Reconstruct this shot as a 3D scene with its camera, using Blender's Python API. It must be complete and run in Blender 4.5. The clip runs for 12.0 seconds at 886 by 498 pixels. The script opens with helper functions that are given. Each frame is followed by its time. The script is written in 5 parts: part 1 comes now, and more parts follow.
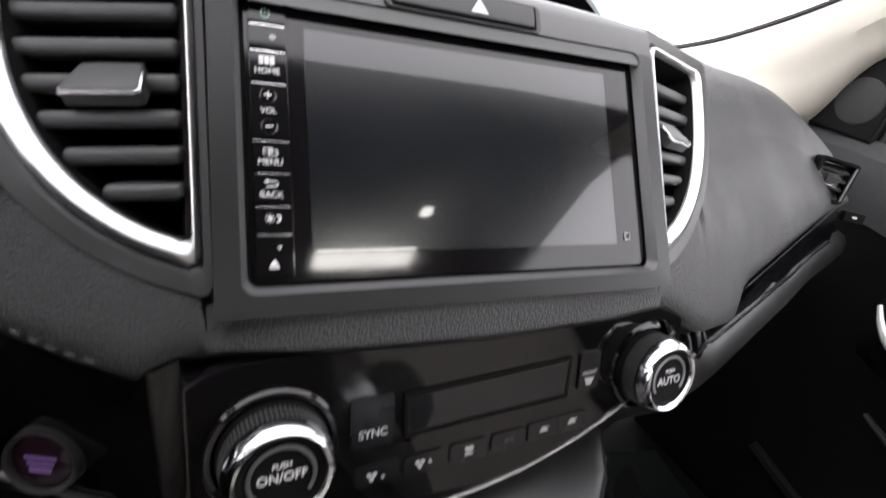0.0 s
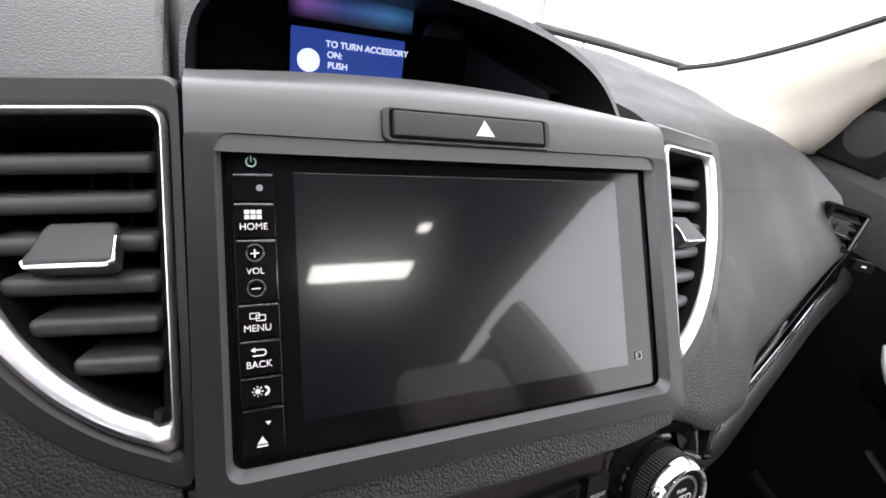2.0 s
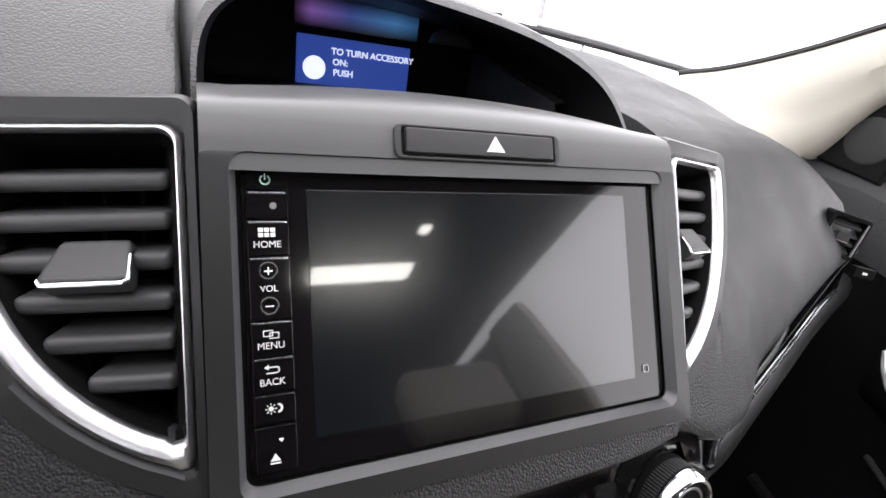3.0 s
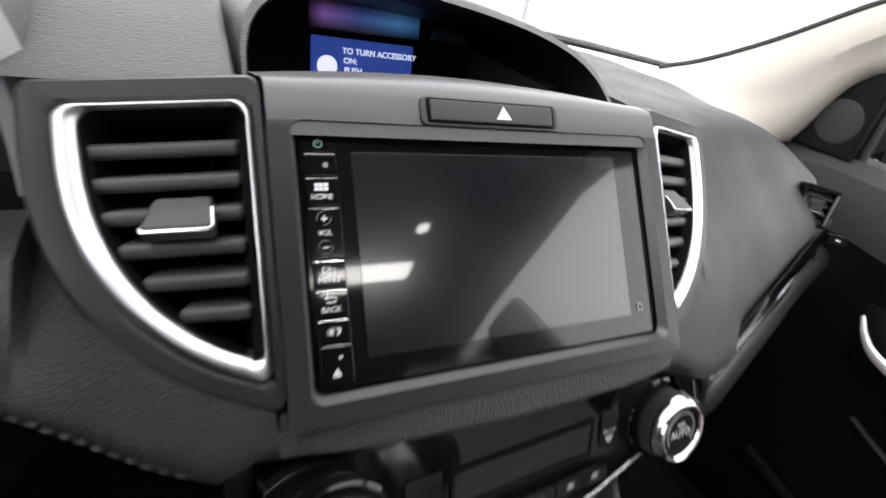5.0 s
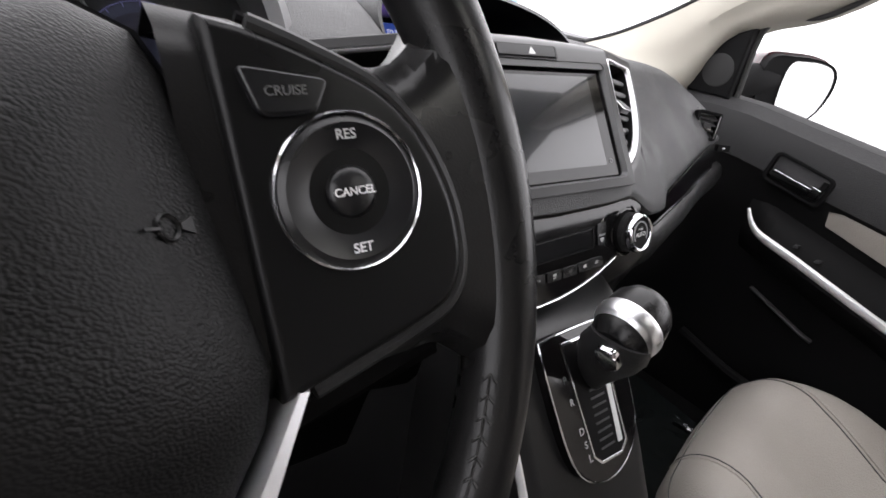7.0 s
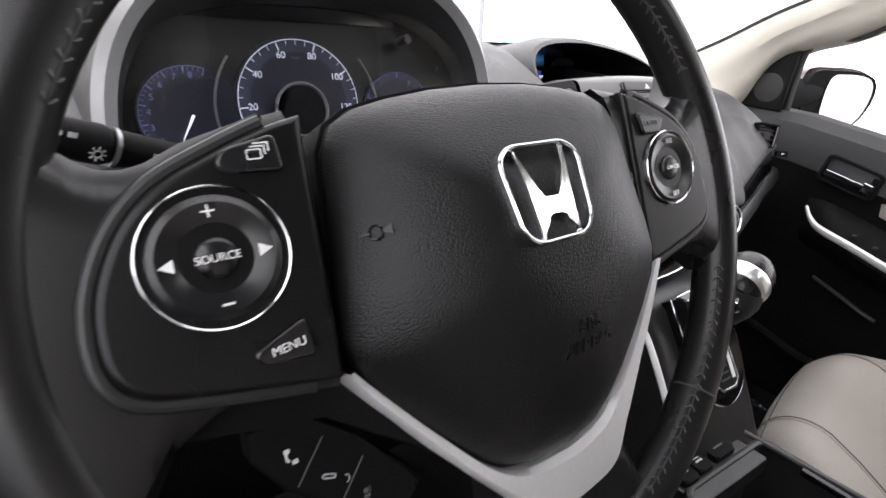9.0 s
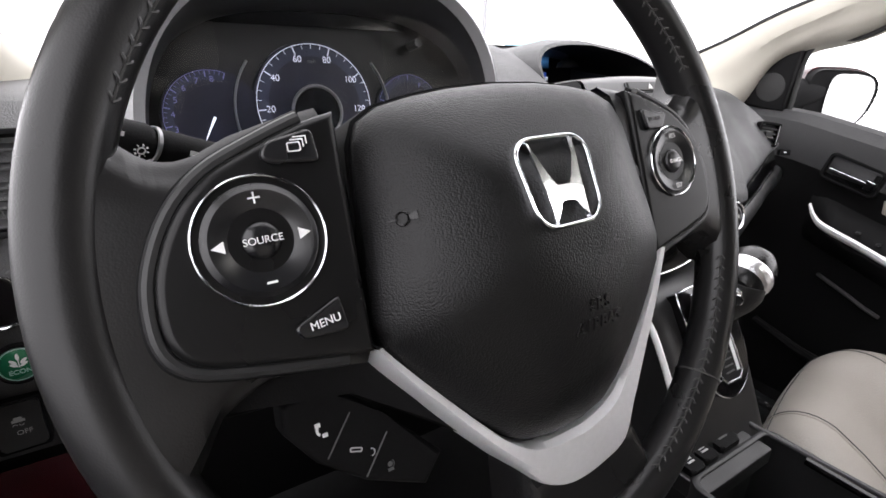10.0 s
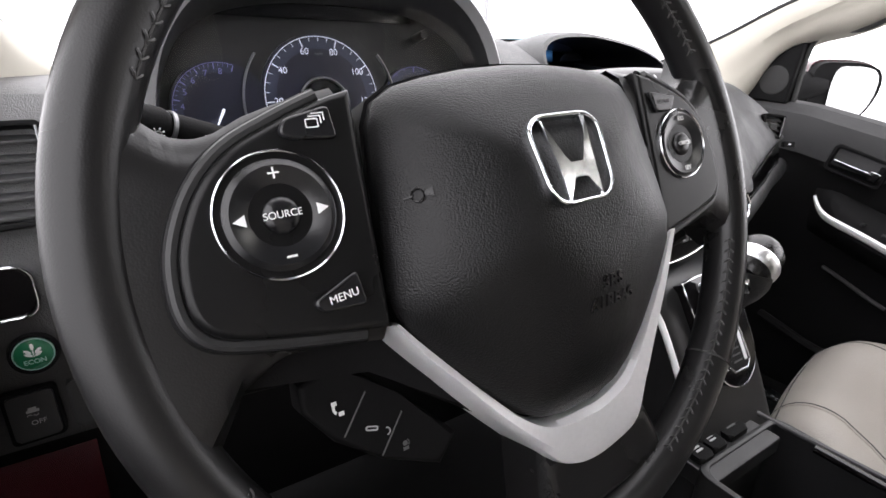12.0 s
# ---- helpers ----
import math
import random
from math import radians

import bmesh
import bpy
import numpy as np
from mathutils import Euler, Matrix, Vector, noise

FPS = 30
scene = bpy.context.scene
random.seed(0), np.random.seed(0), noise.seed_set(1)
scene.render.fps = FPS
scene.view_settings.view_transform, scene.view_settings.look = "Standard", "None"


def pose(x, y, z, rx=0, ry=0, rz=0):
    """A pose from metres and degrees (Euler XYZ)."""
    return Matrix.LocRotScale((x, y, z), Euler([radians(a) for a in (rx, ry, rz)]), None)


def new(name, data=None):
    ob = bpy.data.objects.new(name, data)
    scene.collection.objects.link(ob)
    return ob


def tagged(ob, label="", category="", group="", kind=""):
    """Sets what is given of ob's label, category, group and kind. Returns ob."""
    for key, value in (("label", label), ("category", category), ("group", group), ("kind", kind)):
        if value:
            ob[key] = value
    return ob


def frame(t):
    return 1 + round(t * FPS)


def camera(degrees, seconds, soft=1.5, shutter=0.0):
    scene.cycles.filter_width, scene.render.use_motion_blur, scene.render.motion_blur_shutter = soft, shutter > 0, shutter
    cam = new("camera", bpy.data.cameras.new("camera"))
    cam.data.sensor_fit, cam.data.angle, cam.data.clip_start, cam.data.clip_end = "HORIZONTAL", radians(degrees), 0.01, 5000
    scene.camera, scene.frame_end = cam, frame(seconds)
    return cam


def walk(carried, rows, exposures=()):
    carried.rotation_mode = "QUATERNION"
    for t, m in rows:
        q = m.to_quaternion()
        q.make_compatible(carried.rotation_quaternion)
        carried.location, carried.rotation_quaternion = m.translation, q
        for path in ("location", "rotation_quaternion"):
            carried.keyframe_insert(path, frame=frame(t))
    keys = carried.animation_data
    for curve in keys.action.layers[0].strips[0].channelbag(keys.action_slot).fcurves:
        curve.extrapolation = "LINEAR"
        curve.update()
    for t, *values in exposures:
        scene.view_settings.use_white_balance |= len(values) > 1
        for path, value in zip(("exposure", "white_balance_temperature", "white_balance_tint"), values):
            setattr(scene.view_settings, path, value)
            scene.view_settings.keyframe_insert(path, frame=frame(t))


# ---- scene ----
cam = camera(82.0, 12.0, soft=1.6, shutter=0.5)
ROWS = [
    (0.0, -0.0994, -0.2017, 1.0584, 64.40, -9.96, -23.15),
    (0.5, -0.0879, -0.1794, 1.0852, 63.52, -9.87, -23.44),
    (1.0, -0.0871, -0.1703, 1.0869, 63.15, -10.30, -23.52),
    (1.5, -0.0917, -0.1647, 1.1005, 62.93, -10.47, -23.18),
    (2.0, -0.0933, -0.1628, 1.1034, 63.05, -10.25, -23.34),
    (2.5, -0.0942, -0.1621, 1.1077, 63.02, -10.07, -23.39),
    (3.0, -0.0976, -0.1587, 1.1083, 62.94, -10.54, -23.42),
    (3.2, -0.0994, -0.1594, 1.1081, 63.64, -10.15, -23.31),
    (4.8, -0.1095, -0.1725, 1.0992, 64.53, -9.61, -24.40),
    (5.0, -0.1247, -0.1910, 1.1002, 64.23, -8.74, -25.32),
    (5.5, -0.1760, -0.2442, 1.1016, 63.79, -8.02, -29.11),
    (6.0, -0.2430, -0.2994, 1.0872, 63.61, -5.71, -34.46),
    (6.5, -0.2807, -0.3180, 1.0739, 64.77, -5.24, -34.80),
    (6.7, -0.2931, -0.3154, 1.0744, 65.03, -6.18, -34.53),
    (8.3, -0.4015, -0.3465, 1.1022, 68.68, -2.78, -34.00),
    (8.5, -0.4412, -0.3510, 1.0963, 68.46, -2.78, -33.39),
    (9.0, -0.4971, -0.3669, 1.0910, 68.36, -2.35, -32.56),
    (9.5, -0.5099, -0.3772, 1.0905, 68.61, -1.99, -32.43),
    (10.0, -0.5113, -0.3776, 1.0899, 68.74, -1.82, -32.28),
    (10.5, -0.5125, -0.3779, 1.0844, 68.69, -1.49, -32.31),
    (11.0, -0.5138, -0.3784, 1.0813, 68.53, -1.65, -32.34),
    (11.5, -0.5163, -0.3797, 1.0822, 68.68, -1.45, -32.20),
    (12.0, -0.5181, -0.3797, 1.0823, 68.75, -1.26, -32.21),
]
EXPOSURES = [(0.0, 0.16), (0.5, 0.26), (1.5, 0.24), (3.2, 0.15), (4.8, 0.02), (5.5, -0.04), (6.7, -0.22), (8.3, -0.06), (9.5, 0.06), (12.0, 0.18)]
walk(cam, [(t, pose(*r)) for t, *r in ROWS], EXPOSURES)

import collections

# ---- light ----
world = bpy.data.worlds.new("showroom_light")
scene.world = world
world.use_nodes = True
bg = world.node_tree.nodes["Background"]
bg.inputs[0].default_value = (0.985, 0.96, 1.0, 1)
bg.inputs[1].default_value = 3.8
scene.view_settings.exposure = 0.0


# ---- materials ----
def make_material(name, color, rough=0.5, metal=0.0, grain=0.0, scale=400.0, vary=0.12, coat=0.0, spec=0.5, smudge=0.0, emit=0.0):
    """A surface with fine relief, a tint that varies at two scales and uneven gloss."""
    m = bpy.data.materials.new(name)
    m.use_nodes = True
    nt = m.node_tree
    b = nt.nodes["Principled BSDF"]
    b.inputs["Metallic"].default_value = metal
    b.inputs["Specular IOR Level"].default_value = spec
    b.inputs["Coat Weight"].default_value = coat
    b.inputs["Coat Roughness"].default_value = 0.04
    co = nt.nodes.new("ShaderNodeTexCoord")
    big = nt.nodes.new("ShaderNodeTexNoise")
    big.inputs["Scale"].default_value = 14.0
    big.inputs["Detail"].default_value = 5.0
    nt.links.new(co.outputs["Object"], big.inputs["Vector"])
    fine = nt.nodes.new("ShaderNodeTexNoise")
    fine.inputs["Scale"].default_value = scale
    fine.inputs["Detail"].default_value = 3.0
    nt.links.new(co.outputs["Object"], fine.inputs["Vector"])
    add = nt.nodes.new("ShaderNodeMath")
    add.operation = "ADD"
    nt.links.new(big.outputs[0], add.inputs[0])
    nt.links.new(fine.outputs[0], add.inputs[1])
    ramp = nt.nodes.new("ShaderNodeMapRange")
    ramp.inputs[1].default_value, ramp.inputs[2].default_value = 0.5, 1.5
    ramp.inputs[3].default_value, ramp.inputs[4].default_value = 1 - vary, 1 + vary
    nt.links.new(add.outputs[0], ramp.inputs[0])
    mul = nt.nodes.new("ShaderNodeVectorMath")
    mul.operation = "SCALE"
    mul.inputs[0].default_value = color
    nt.links.new(ramp.outputs[0], mul.inputs["Scale"])
    nt.links.new(mul.outputs[0], b.inputs["Base Color"])
    gloss = nt.nodes.new("ShaderNodeMapRange")
    gloss.inputs[1].default_value, gloss.inputs[2].default_value = 0.3, 0.7
    gloss.inputs[3].default_value, gloss.inputs[4].default_value = rough * (1 - smudge), rough * (1 + smudge)
    nt.links.new(big.outputs[0], gloss.inputs[0])
    nt.links.new(gloss.outputs[0], b.inputs["Roughness"])
    if grain:
        cells = nt.nodes.new("ShaderNodeTexVoronoi")
        cells.feature = "SMOOTH_F1"
        cells.inputs["Scale"].default_value = scale
        cells.inputs["Smoothness"].default_value = 0.3
        nt.links.new(co.outputs["Object"], cells.inputs["Vector"])
        bump = nt.nodes.new("ShaderNodeBump")
        bump.inputs["Strength"].default_value = grain
        bump.inputs["Distance"].default_value = 0.0012
        bump.invert = True
        nt.links.new(cells.outputs[0], bump.inputs["Height"])
        nt.links.new(bump.outputs[0], b.inputs["Normal"])
    if emit:
        b.inputs["Emission Color"].default_value = (*color, 1)
        b.inputs["Emission Strength"].default_value = emit
    return m


# Same dash plastic twice: light and shade put into the paler and darker colour.
PAD = make_material("grained_plastic_shaded", (0.028, 0.028, 0.029), 0.50, grain=0.45, scale=950, smudge=0.2, spec=0.40)
PAD_LIT = make_material("grained_plastic_lit", (0.058, 0.058, 0.059), 0.43, grain=0.42, scale=950, smudge=0.2)
SATIN = make_material("satin_grey_plastic", (0.034, 0.034, 0.035), 0.38, grain=0.02, scale=1800, smudge=0.25)
SLAT = make_material("slat_plastic", (0.044, 0.044, 0.045), 0.45, grain=0.02, scale=1800, smudge=0.25)
BLACK = make_material("matt_black_plastic", (0.0055, 0.0054, 0.0057), 0.6, grain=0.10, scale=1400, spec=0.10)
KEYBLACK = make_material("black_key_plastic", (0.009, 0.009, 0.010), 0.25, smudge=0.3)
GLOSS = make_material("piano_black", (0.005, 0.0045, 0.005), 0.07, smudge=0.6)
SMOKE = make_material("smoked_window", (0.010, 0.010, 0.011), 0.08, smudge=0.5)
CHROME = make_material("chrome", (0.80, 0.81, 0.83), 0.14, metal=1.0, vary=0.03, smudge=0.4)
STEEL = make_material("dull_metal_paint", (0.30, 0.30, 0.31), 0.35, metal=0.8, vary=0.06, smudge=0.3)
SILVER = make_material("satin_silver_paint", (0.86, 0.86, 0.87), 0.34, metal=0.35, vary=0.05, smudge=0.2)
SPOKE = make_material("brushed_silver_spoke", (0.82, 0.82, 0.83), 0.36, metal=0.45, vary=0.05, smudge=0.2)
LEATHER = make_material("black_leather", (0.010, 0.0097, 0.010), 0.30, grain=0.05, scale=1300, smudge=0.3, spec=0.34)
AIRBAG = make_material("grained_airbag_cover", (0.0065, 0.0064, 0.0067), 0.40, grain=0.24, scale=1350, smudge=0.25, spec=0.24)
THREAD = make_material("grey_thread", (0.085, 0.085, 0.085), 0.8)
BLACKTHREAD = make_material("black_thread", (0.03, 0.029, 0.029), 0.55)
BEIGE = make_material("beige_pillar_trim", (0.50, 0.475, 0.41), 0.75, grain=0.25, scale=1500, vary=0.05)
# Pale cloth coloured darker, so that the roof looks dimly lit.
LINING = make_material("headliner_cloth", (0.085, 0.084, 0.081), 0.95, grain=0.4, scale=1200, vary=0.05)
SEAT = make_material("grey_leather", (0.36, 0.335, 0.30), 0.45, grain=0.35, scale=520, vary=0.08, smudge=0.2)
CARPET = make_material("black_carpet", (0.008, 0.008, 0.0082), 0.95, grain=0.8, scale=1200, spec=0.08)
LAMP = make_material("lit_lamp_lens", (1.0, 0.97, 0.92), 0.4, vary=0.0, emit=20.0)
LCD = make_material("screen_glass", (0.005, 0.006, 0.008), 0.20, smudge=0.2, coat=1.0, spec=0.5)
WHITE = make_material("white_print", (0.75, 0.75, 0.75), 0.5, vary=0.05)
DIMWHITE = make_material("dim_white_print", (0.45, 0.45, 0.45), 0.5, vary=0.05)
DIMGREY = make_material("grey_print", (0.10, 0.10, 0.10), 0.5, vary=0.05)
GREENISH = make_material("pale_green_print", (0.30, 0.50, 0.42), 0.5, vary=0.05)
LIT = make_material("backlit_white", (0.85, 0.9, 1.0), 0.5, emit=0.9)
BLUE = make_material("lit_blue_screen", (0.030, 0.075, 0.40), 0.3, emit=0.55)
DIMBLUE = make_material("dim_blue_lamp", (0.10, 0.14, 0.45), 0.3, emit=0.45)
GAUGEBLUE = make_material("blue_gauge_light", (0.020, 0.023, 0.042), 0.4, emit=0.25)
GAUGEDIM = make_material("dim_blue_numerals", (0.16, 0.16, 0.36), 0.5, emit=0.10)
GAUGEWHITE = make_material("gauge_numerals", (0.62, 0.65, 0.76), 0.5, emit=0.36)
DIAL = make_material("dark_blue_dial", (0.012, 0.013, 0.024), 0.35)
VIOLET = make_material("dark_violet_cap", (0.020, 0.008, 0.014), 0.2, smudge=0.4)
VIOLETLIT = make_material("faint_violet_legend", (0.22, 0.12, 0.35), 0.4, emit=0.12)
LIPGREY = make_material("satin_silver_lip", (0.27, 0.27, 0.275), 0.36, metal=0.2, vary=0.06, smudge=0.25)
ECO = make_material("green_button", (0.012, 0.12, 0.055), 0.25, smudge=0.3)
FLOOR = make_material("grey_floor_tiles", (0.28, 0.28, 0.28), 0.25, vary=0.06, smudge=0.3)
WALLPAINT = make_material("white_showroom_paint", (0.85, 0.86, 0.87), 0.6, vary=0.03)
MIRROR = make_material("mirror_glass", (0.9, 0.9, 0.9), 0.02, metal=1.0, vary=0.0)
CARPAINT = make_material("dark_red_car_paint", (0.035, 0.006, 0.008), 0.2, coat=0.6)
RUBBER = make_material("black_rubber", (0.012, 0.012, 0.012), 0.6, grain=0.2, scale=900)
SATINCHROME = make_material("satin_chrome", (0.88, 0.88, 0.90), 0.36, metal=1.0, vary=0.03, smudge=0.2)
BEVEL = make_material("satin_grey_bevel", (0.11, 0.11, 0.113), 0.40, metal=0.5, vary=0.06)
SWITCHPAD = make_material("satin_black_switch_pad", (0.006, 0.006, 0.0063), 0.30, grain=0.02, scale=1800, smudge=0.25, spec=0.24)
CONSOLE = make_material("satin_console_plastic", (0.014, 0.014, 0.0145), 0.40, grain=0.05, scale=1300, smudge=0.25, spec=0.4)
# Satin plastic made paler: the sheen from above is put into the colour.
LEDGE = make_material("satin_ledge_with_sheen", (0.085, 0.085, 0.086), 0.34, grain=0.02, scale=1800, smudge=0.2)
TINT = make_material("opaque_light_block", (0.006, 0.007, 0.007), 0.05)
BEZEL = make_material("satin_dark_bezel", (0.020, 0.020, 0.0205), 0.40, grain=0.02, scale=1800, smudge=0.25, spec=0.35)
BANNER = make_material("sky_blue_banner", (0.45, 0.74, 0.86), 0.6, vary=0.05)
PLASTICFILM = make_material("clear_wrinkled_film", (0.012, 0.014, 0.014), 0.14, grain=0.6, scale=60, smudge=0.5)


def glass_material(name, gloss):
    m = bpy.data.materials.new(name)
    m.use_nodes = True
    nt = m.node_tree
    nt.nodes.clear()
    out = nt.nodes.new("ShaderNodeOutputMaterial")
    mix = nt.nodes.new("ShaderNodeMixShader")
    clear = nt.nodes.new("ShaderNodeBsdfTransparent")
    shine = nt.nodes.new("ShaderNodeBsdfGlossy")
    shine.inputs["Roughness"].default_value = 0.0
    mix.inputs[0].default_value = gloss
    nt.links.new(clear.outputs[0], mix.inputs[1])
    nt.links.new(shine.outputs[0], mix.inputs[2])
    nt.links.new(mix.outputs[0], out.inputs[0])
    return m


GLASS = glass_material("clear_glass", 0.05)
COVER = glass_material("clear_dial_cover", 0.018)


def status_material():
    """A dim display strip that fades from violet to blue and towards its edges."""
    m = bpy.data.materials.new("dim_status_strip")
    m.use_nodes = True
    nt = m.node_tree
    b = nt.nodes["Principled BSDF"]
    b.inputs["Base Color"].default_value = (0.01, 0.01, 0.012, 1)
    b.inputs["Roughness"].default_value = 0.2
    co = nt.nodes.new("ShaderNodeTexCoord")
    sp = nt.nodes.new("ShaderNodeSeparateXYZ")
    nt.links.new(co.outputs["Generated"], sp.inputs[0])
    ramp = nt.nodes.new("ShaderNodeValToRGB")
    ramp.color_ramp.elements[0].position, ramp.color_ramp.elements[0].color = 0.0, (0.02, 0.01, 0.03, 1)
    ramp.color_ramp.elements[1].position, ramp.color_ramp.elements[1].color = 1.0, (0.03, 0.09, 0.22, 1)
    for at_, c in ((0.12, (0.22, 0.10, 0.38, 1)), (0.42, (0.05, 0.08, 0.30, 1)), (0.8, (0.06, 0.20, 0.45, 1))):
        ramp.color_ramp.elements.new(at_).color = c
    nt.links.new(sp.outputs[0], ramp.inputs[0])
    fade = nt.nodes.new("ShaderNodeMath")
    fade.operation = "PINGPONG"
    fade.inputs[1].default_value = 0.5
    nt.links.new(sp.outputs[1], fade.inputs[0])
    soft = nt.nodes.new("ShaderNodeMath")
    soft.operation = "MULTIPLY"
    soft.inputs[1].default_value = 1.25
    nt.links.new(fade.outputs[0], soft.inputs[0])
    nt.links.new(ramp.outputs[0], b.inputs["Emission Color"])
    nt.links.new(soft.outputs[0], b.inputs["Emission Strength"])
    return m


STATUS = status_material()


# ---- builders ----
def weigh_normals(me, limit):
    """Let large faces stay flat beside narrow bevels."""
    round_vertex = collections.defaultdict(list)
    for p in me.polygons:
        for v in p.vertices:
            round_vertex[v].append(p)
    out = []
    for p in me.polygons:
        for v in p.vertices:
            n = Vector((0, 0, 0))
            for q in round_vertex[v]:
                if q.normal.dot(p.normal) > limit:
                    n += q.normal * q.area
            out.append(n.normalized() if n.length > 1e-12 else p.normal)
    me.normals_split_custom_set(out)


def link(name, bm, material, parent=None, label="", smooth=True, angle=35):
    me = bpy.data.meshes.new(name)
    bmesh.ops.recalc_face_normals(bm, faces=bm.faces)
    bm.to_mesh(me)
    bm.free()
    if smooth:
        for p in me.polygons:
            p.use_smooth = True
        me.set_sharp_from_angle(angle=radians(angle))
        if len(me.polygons) < 700:
            weigh_normals(me, math.cos(radians(angle)))
    for m in (material if isinstance(material, (list, tuple)) else (material,)):
        me.materials.append(m)
    ob = new(name, me)
    if parent:
        ob.parent = parent
    if label:
        ob["label"] = label
    return ob


def part(name, bm, material, parent, label="", **kw):
    return link(name, bm, material, parent, label, **kw)


def thing(name, m=None, label="", category="", group="", kind=""):
    ob = new(name)
    ob.empty_display_size = 0.02
    if m is not None:
        ob.matrix_world = m
    return tagged(ob, label, category, group, kind)


def frame_of(origin, u, v):
    """A pose whose x runs along u, y along v and z outwards."""
    u = Vector(u).normalized()
    v = Vector(v)
    v = (v - u * v.dot(u)).normalized()
    w = u.cross(v)
    m = Matrix((u, v, w)).transposed().to_4x4()
    m.translation = Vector(origin)
    return m


def put(bm, m):
    bmesh.ops.transform(bm, matrix=m, verts=bm.verts)
    return bm


def box(x0, x1, y0, y1, z0, z1, bevel=0.0, seg=2):
    bm = bmesh.new()
    bmesh.ops.create_cube(bm, size=1)
    bmesh.ops.scale(bm, vec=(x1 - x0, y1 - y0, z1 - z0), verts=bm.verts)
    bmesh.ops.translate(bm, vec=((x0 + x1) / 2, (y0 + y1) / 2, (z0 + z1) / 2), verts=bm.verts)
    if bevel:
        bmesh.ops.bevel(bm, geom=bm.edges[:], offset=bevel, segments=seg, affect="EDGES", profile=0.5)
    return bm


def slab(outline, z0, z1, bevel=0.0, seg=2):
    """A flat outline (x, y) pulled from z0 to z1, with its upper edge rounded."""
    bm = bmesh.new()
    low = [bm.verts.new((x, y, z0)) for x, y in outline]
    high = [bm.verts.new((x, y, z1)) for x, y in outline]
    n = len(outline)
    bm.faces.new(low[::-1])
    top = bm.faces.new(high)
    for i in range(n):
        bm.faces.new((low[i], low[(i + 1) % n], high[(i + 1) % n], high[i]))
    if bevel:
        bmesh.ops.bevel(bm, geom=list(top.edges), offset=bevel, segments=seg, affect="EDGES", profile=0.5, clamp_overlap=True)
    return bm


def cushion(outline, z0, z1, r, seg=4):
    """A flat outline pulled from z0 to z1, its upper edge drawn in as a quarter round."""
    p = [Vector((x, y)) for x, y in outline]
    n = len(p)
    inward = []
    for i in range(n):
        a, b = (p[i] - p[i - 1]).normalized(), (p[(i + 1) % n] - p[i]).normalized()
        m = Vector((-(a + b).y, (a + b).x)).normalized()
        inward.append(m / max(m.dot(Vector((-a.y, a.x))), 0.5))
    area = sum(p[i].x * p[(i + 1) % n].y - p[(i + 1) % n].x * p[i].y for i in range(n))
    turn = 1 if area > 0 else -1
    rows = [[(v.x, v.y, z0) for v in p]]
    for k in range(seg + 1):
        a = math.pi / 2 * k / seg
        d = turn * r * (1 - math.cos(a))
        rows.append([(v.x + m.x * d, v.y + m.y * d, z1 - r + r * math.sin(a)) for v, m in zip(p, inward)])
    bm = loft(rows, True)
    bm.verts.ensure_lookup_table()
    bm.faces.new(bm.verts[-n:])
    bmesh.ops.recalc_face_normals(bm, faces=bm.faces)
    return bm


def soften(pts, r, seg=4):
    """A polygon with its corners rounded over the length r."""
    out = []
    for i in range(len(pts)):
        a, b, c = Vector(pts[i - 1]), Vector(pts[i]), Vector(pts[(i + 1) % len(pts)])
        u, v = b + (a - b).normalized() * min(r, (a - b).length * 0.45), b + (c - b).normalized() * min(r, (c - b).length * 0.45)
        for k in range(seg + 1):
            t = k / seg
            q = u * (1 - t) ** 2 + b * 2 * t * (1 - t) + v * t * t
            out.append((q.x, q.y))
    return out


def ring(outer, inner, z0, z1, bevel=0.0, seg=2):
    """A flat band between two outlines with as many points each."""
    bm = bmesh.new()
    n = len(outer)
    v = [[bm.verts.new((x, y, z)) for x, y in o] for z in (z0, z1) for o in (outer, inner)]
    ol, il, oh, ih = v
    for i in range(n):
        j = (i + 1) % n
        bm.faces.new((oh[i], oh[j], ih[j], ih[i]))
        bm.faces.new((ol[j], ol[i], il[i], il[j]))
        bm.faces.new((ol[i], ol[j], oh[j], oh[i]))
        bm.faces.new((ih[i], ih[j], il[j], il[i]))
    if bevel:
        es = [e for e in bm.edges if all(abs(q.co.z - z1) < 1e-9 for q in e.verts) and any(abs(f.normal.z) < 0.5 for f in e.link_faces)]
        bm.normal_update()
        es = [e for e in bm.edges if all(abs(q.co.z - z1) < 1e-9 for q in e.verts) and len({round(abs(f.normal.z)) for f in e.link_faces}) > 1]
        bmesh.ops.bevel(bm, geom=es, offset=bevel, segments=seg, affect="EDGES", profile=0.5)
    return bm


def loft(rows, close=False, cap=False):
    """A skin over rows of points that have as many points each."""
    bm = bmesh.new()
    vs = [[bm.verts.new(p) for p in r] for r in rows]
    n = len(rows[0])
    for a, b in zip(vs, vs[1:]):
        for i in range(n if close else n - 1):
            j = (i + 1) % n
            bm.faces.new((a[i], a[j], b[j], b[i]))
    if cap and close:
        bm.faces.new(vs[0][::-1])
        bm.faces.new(vs[-1])
    return bm


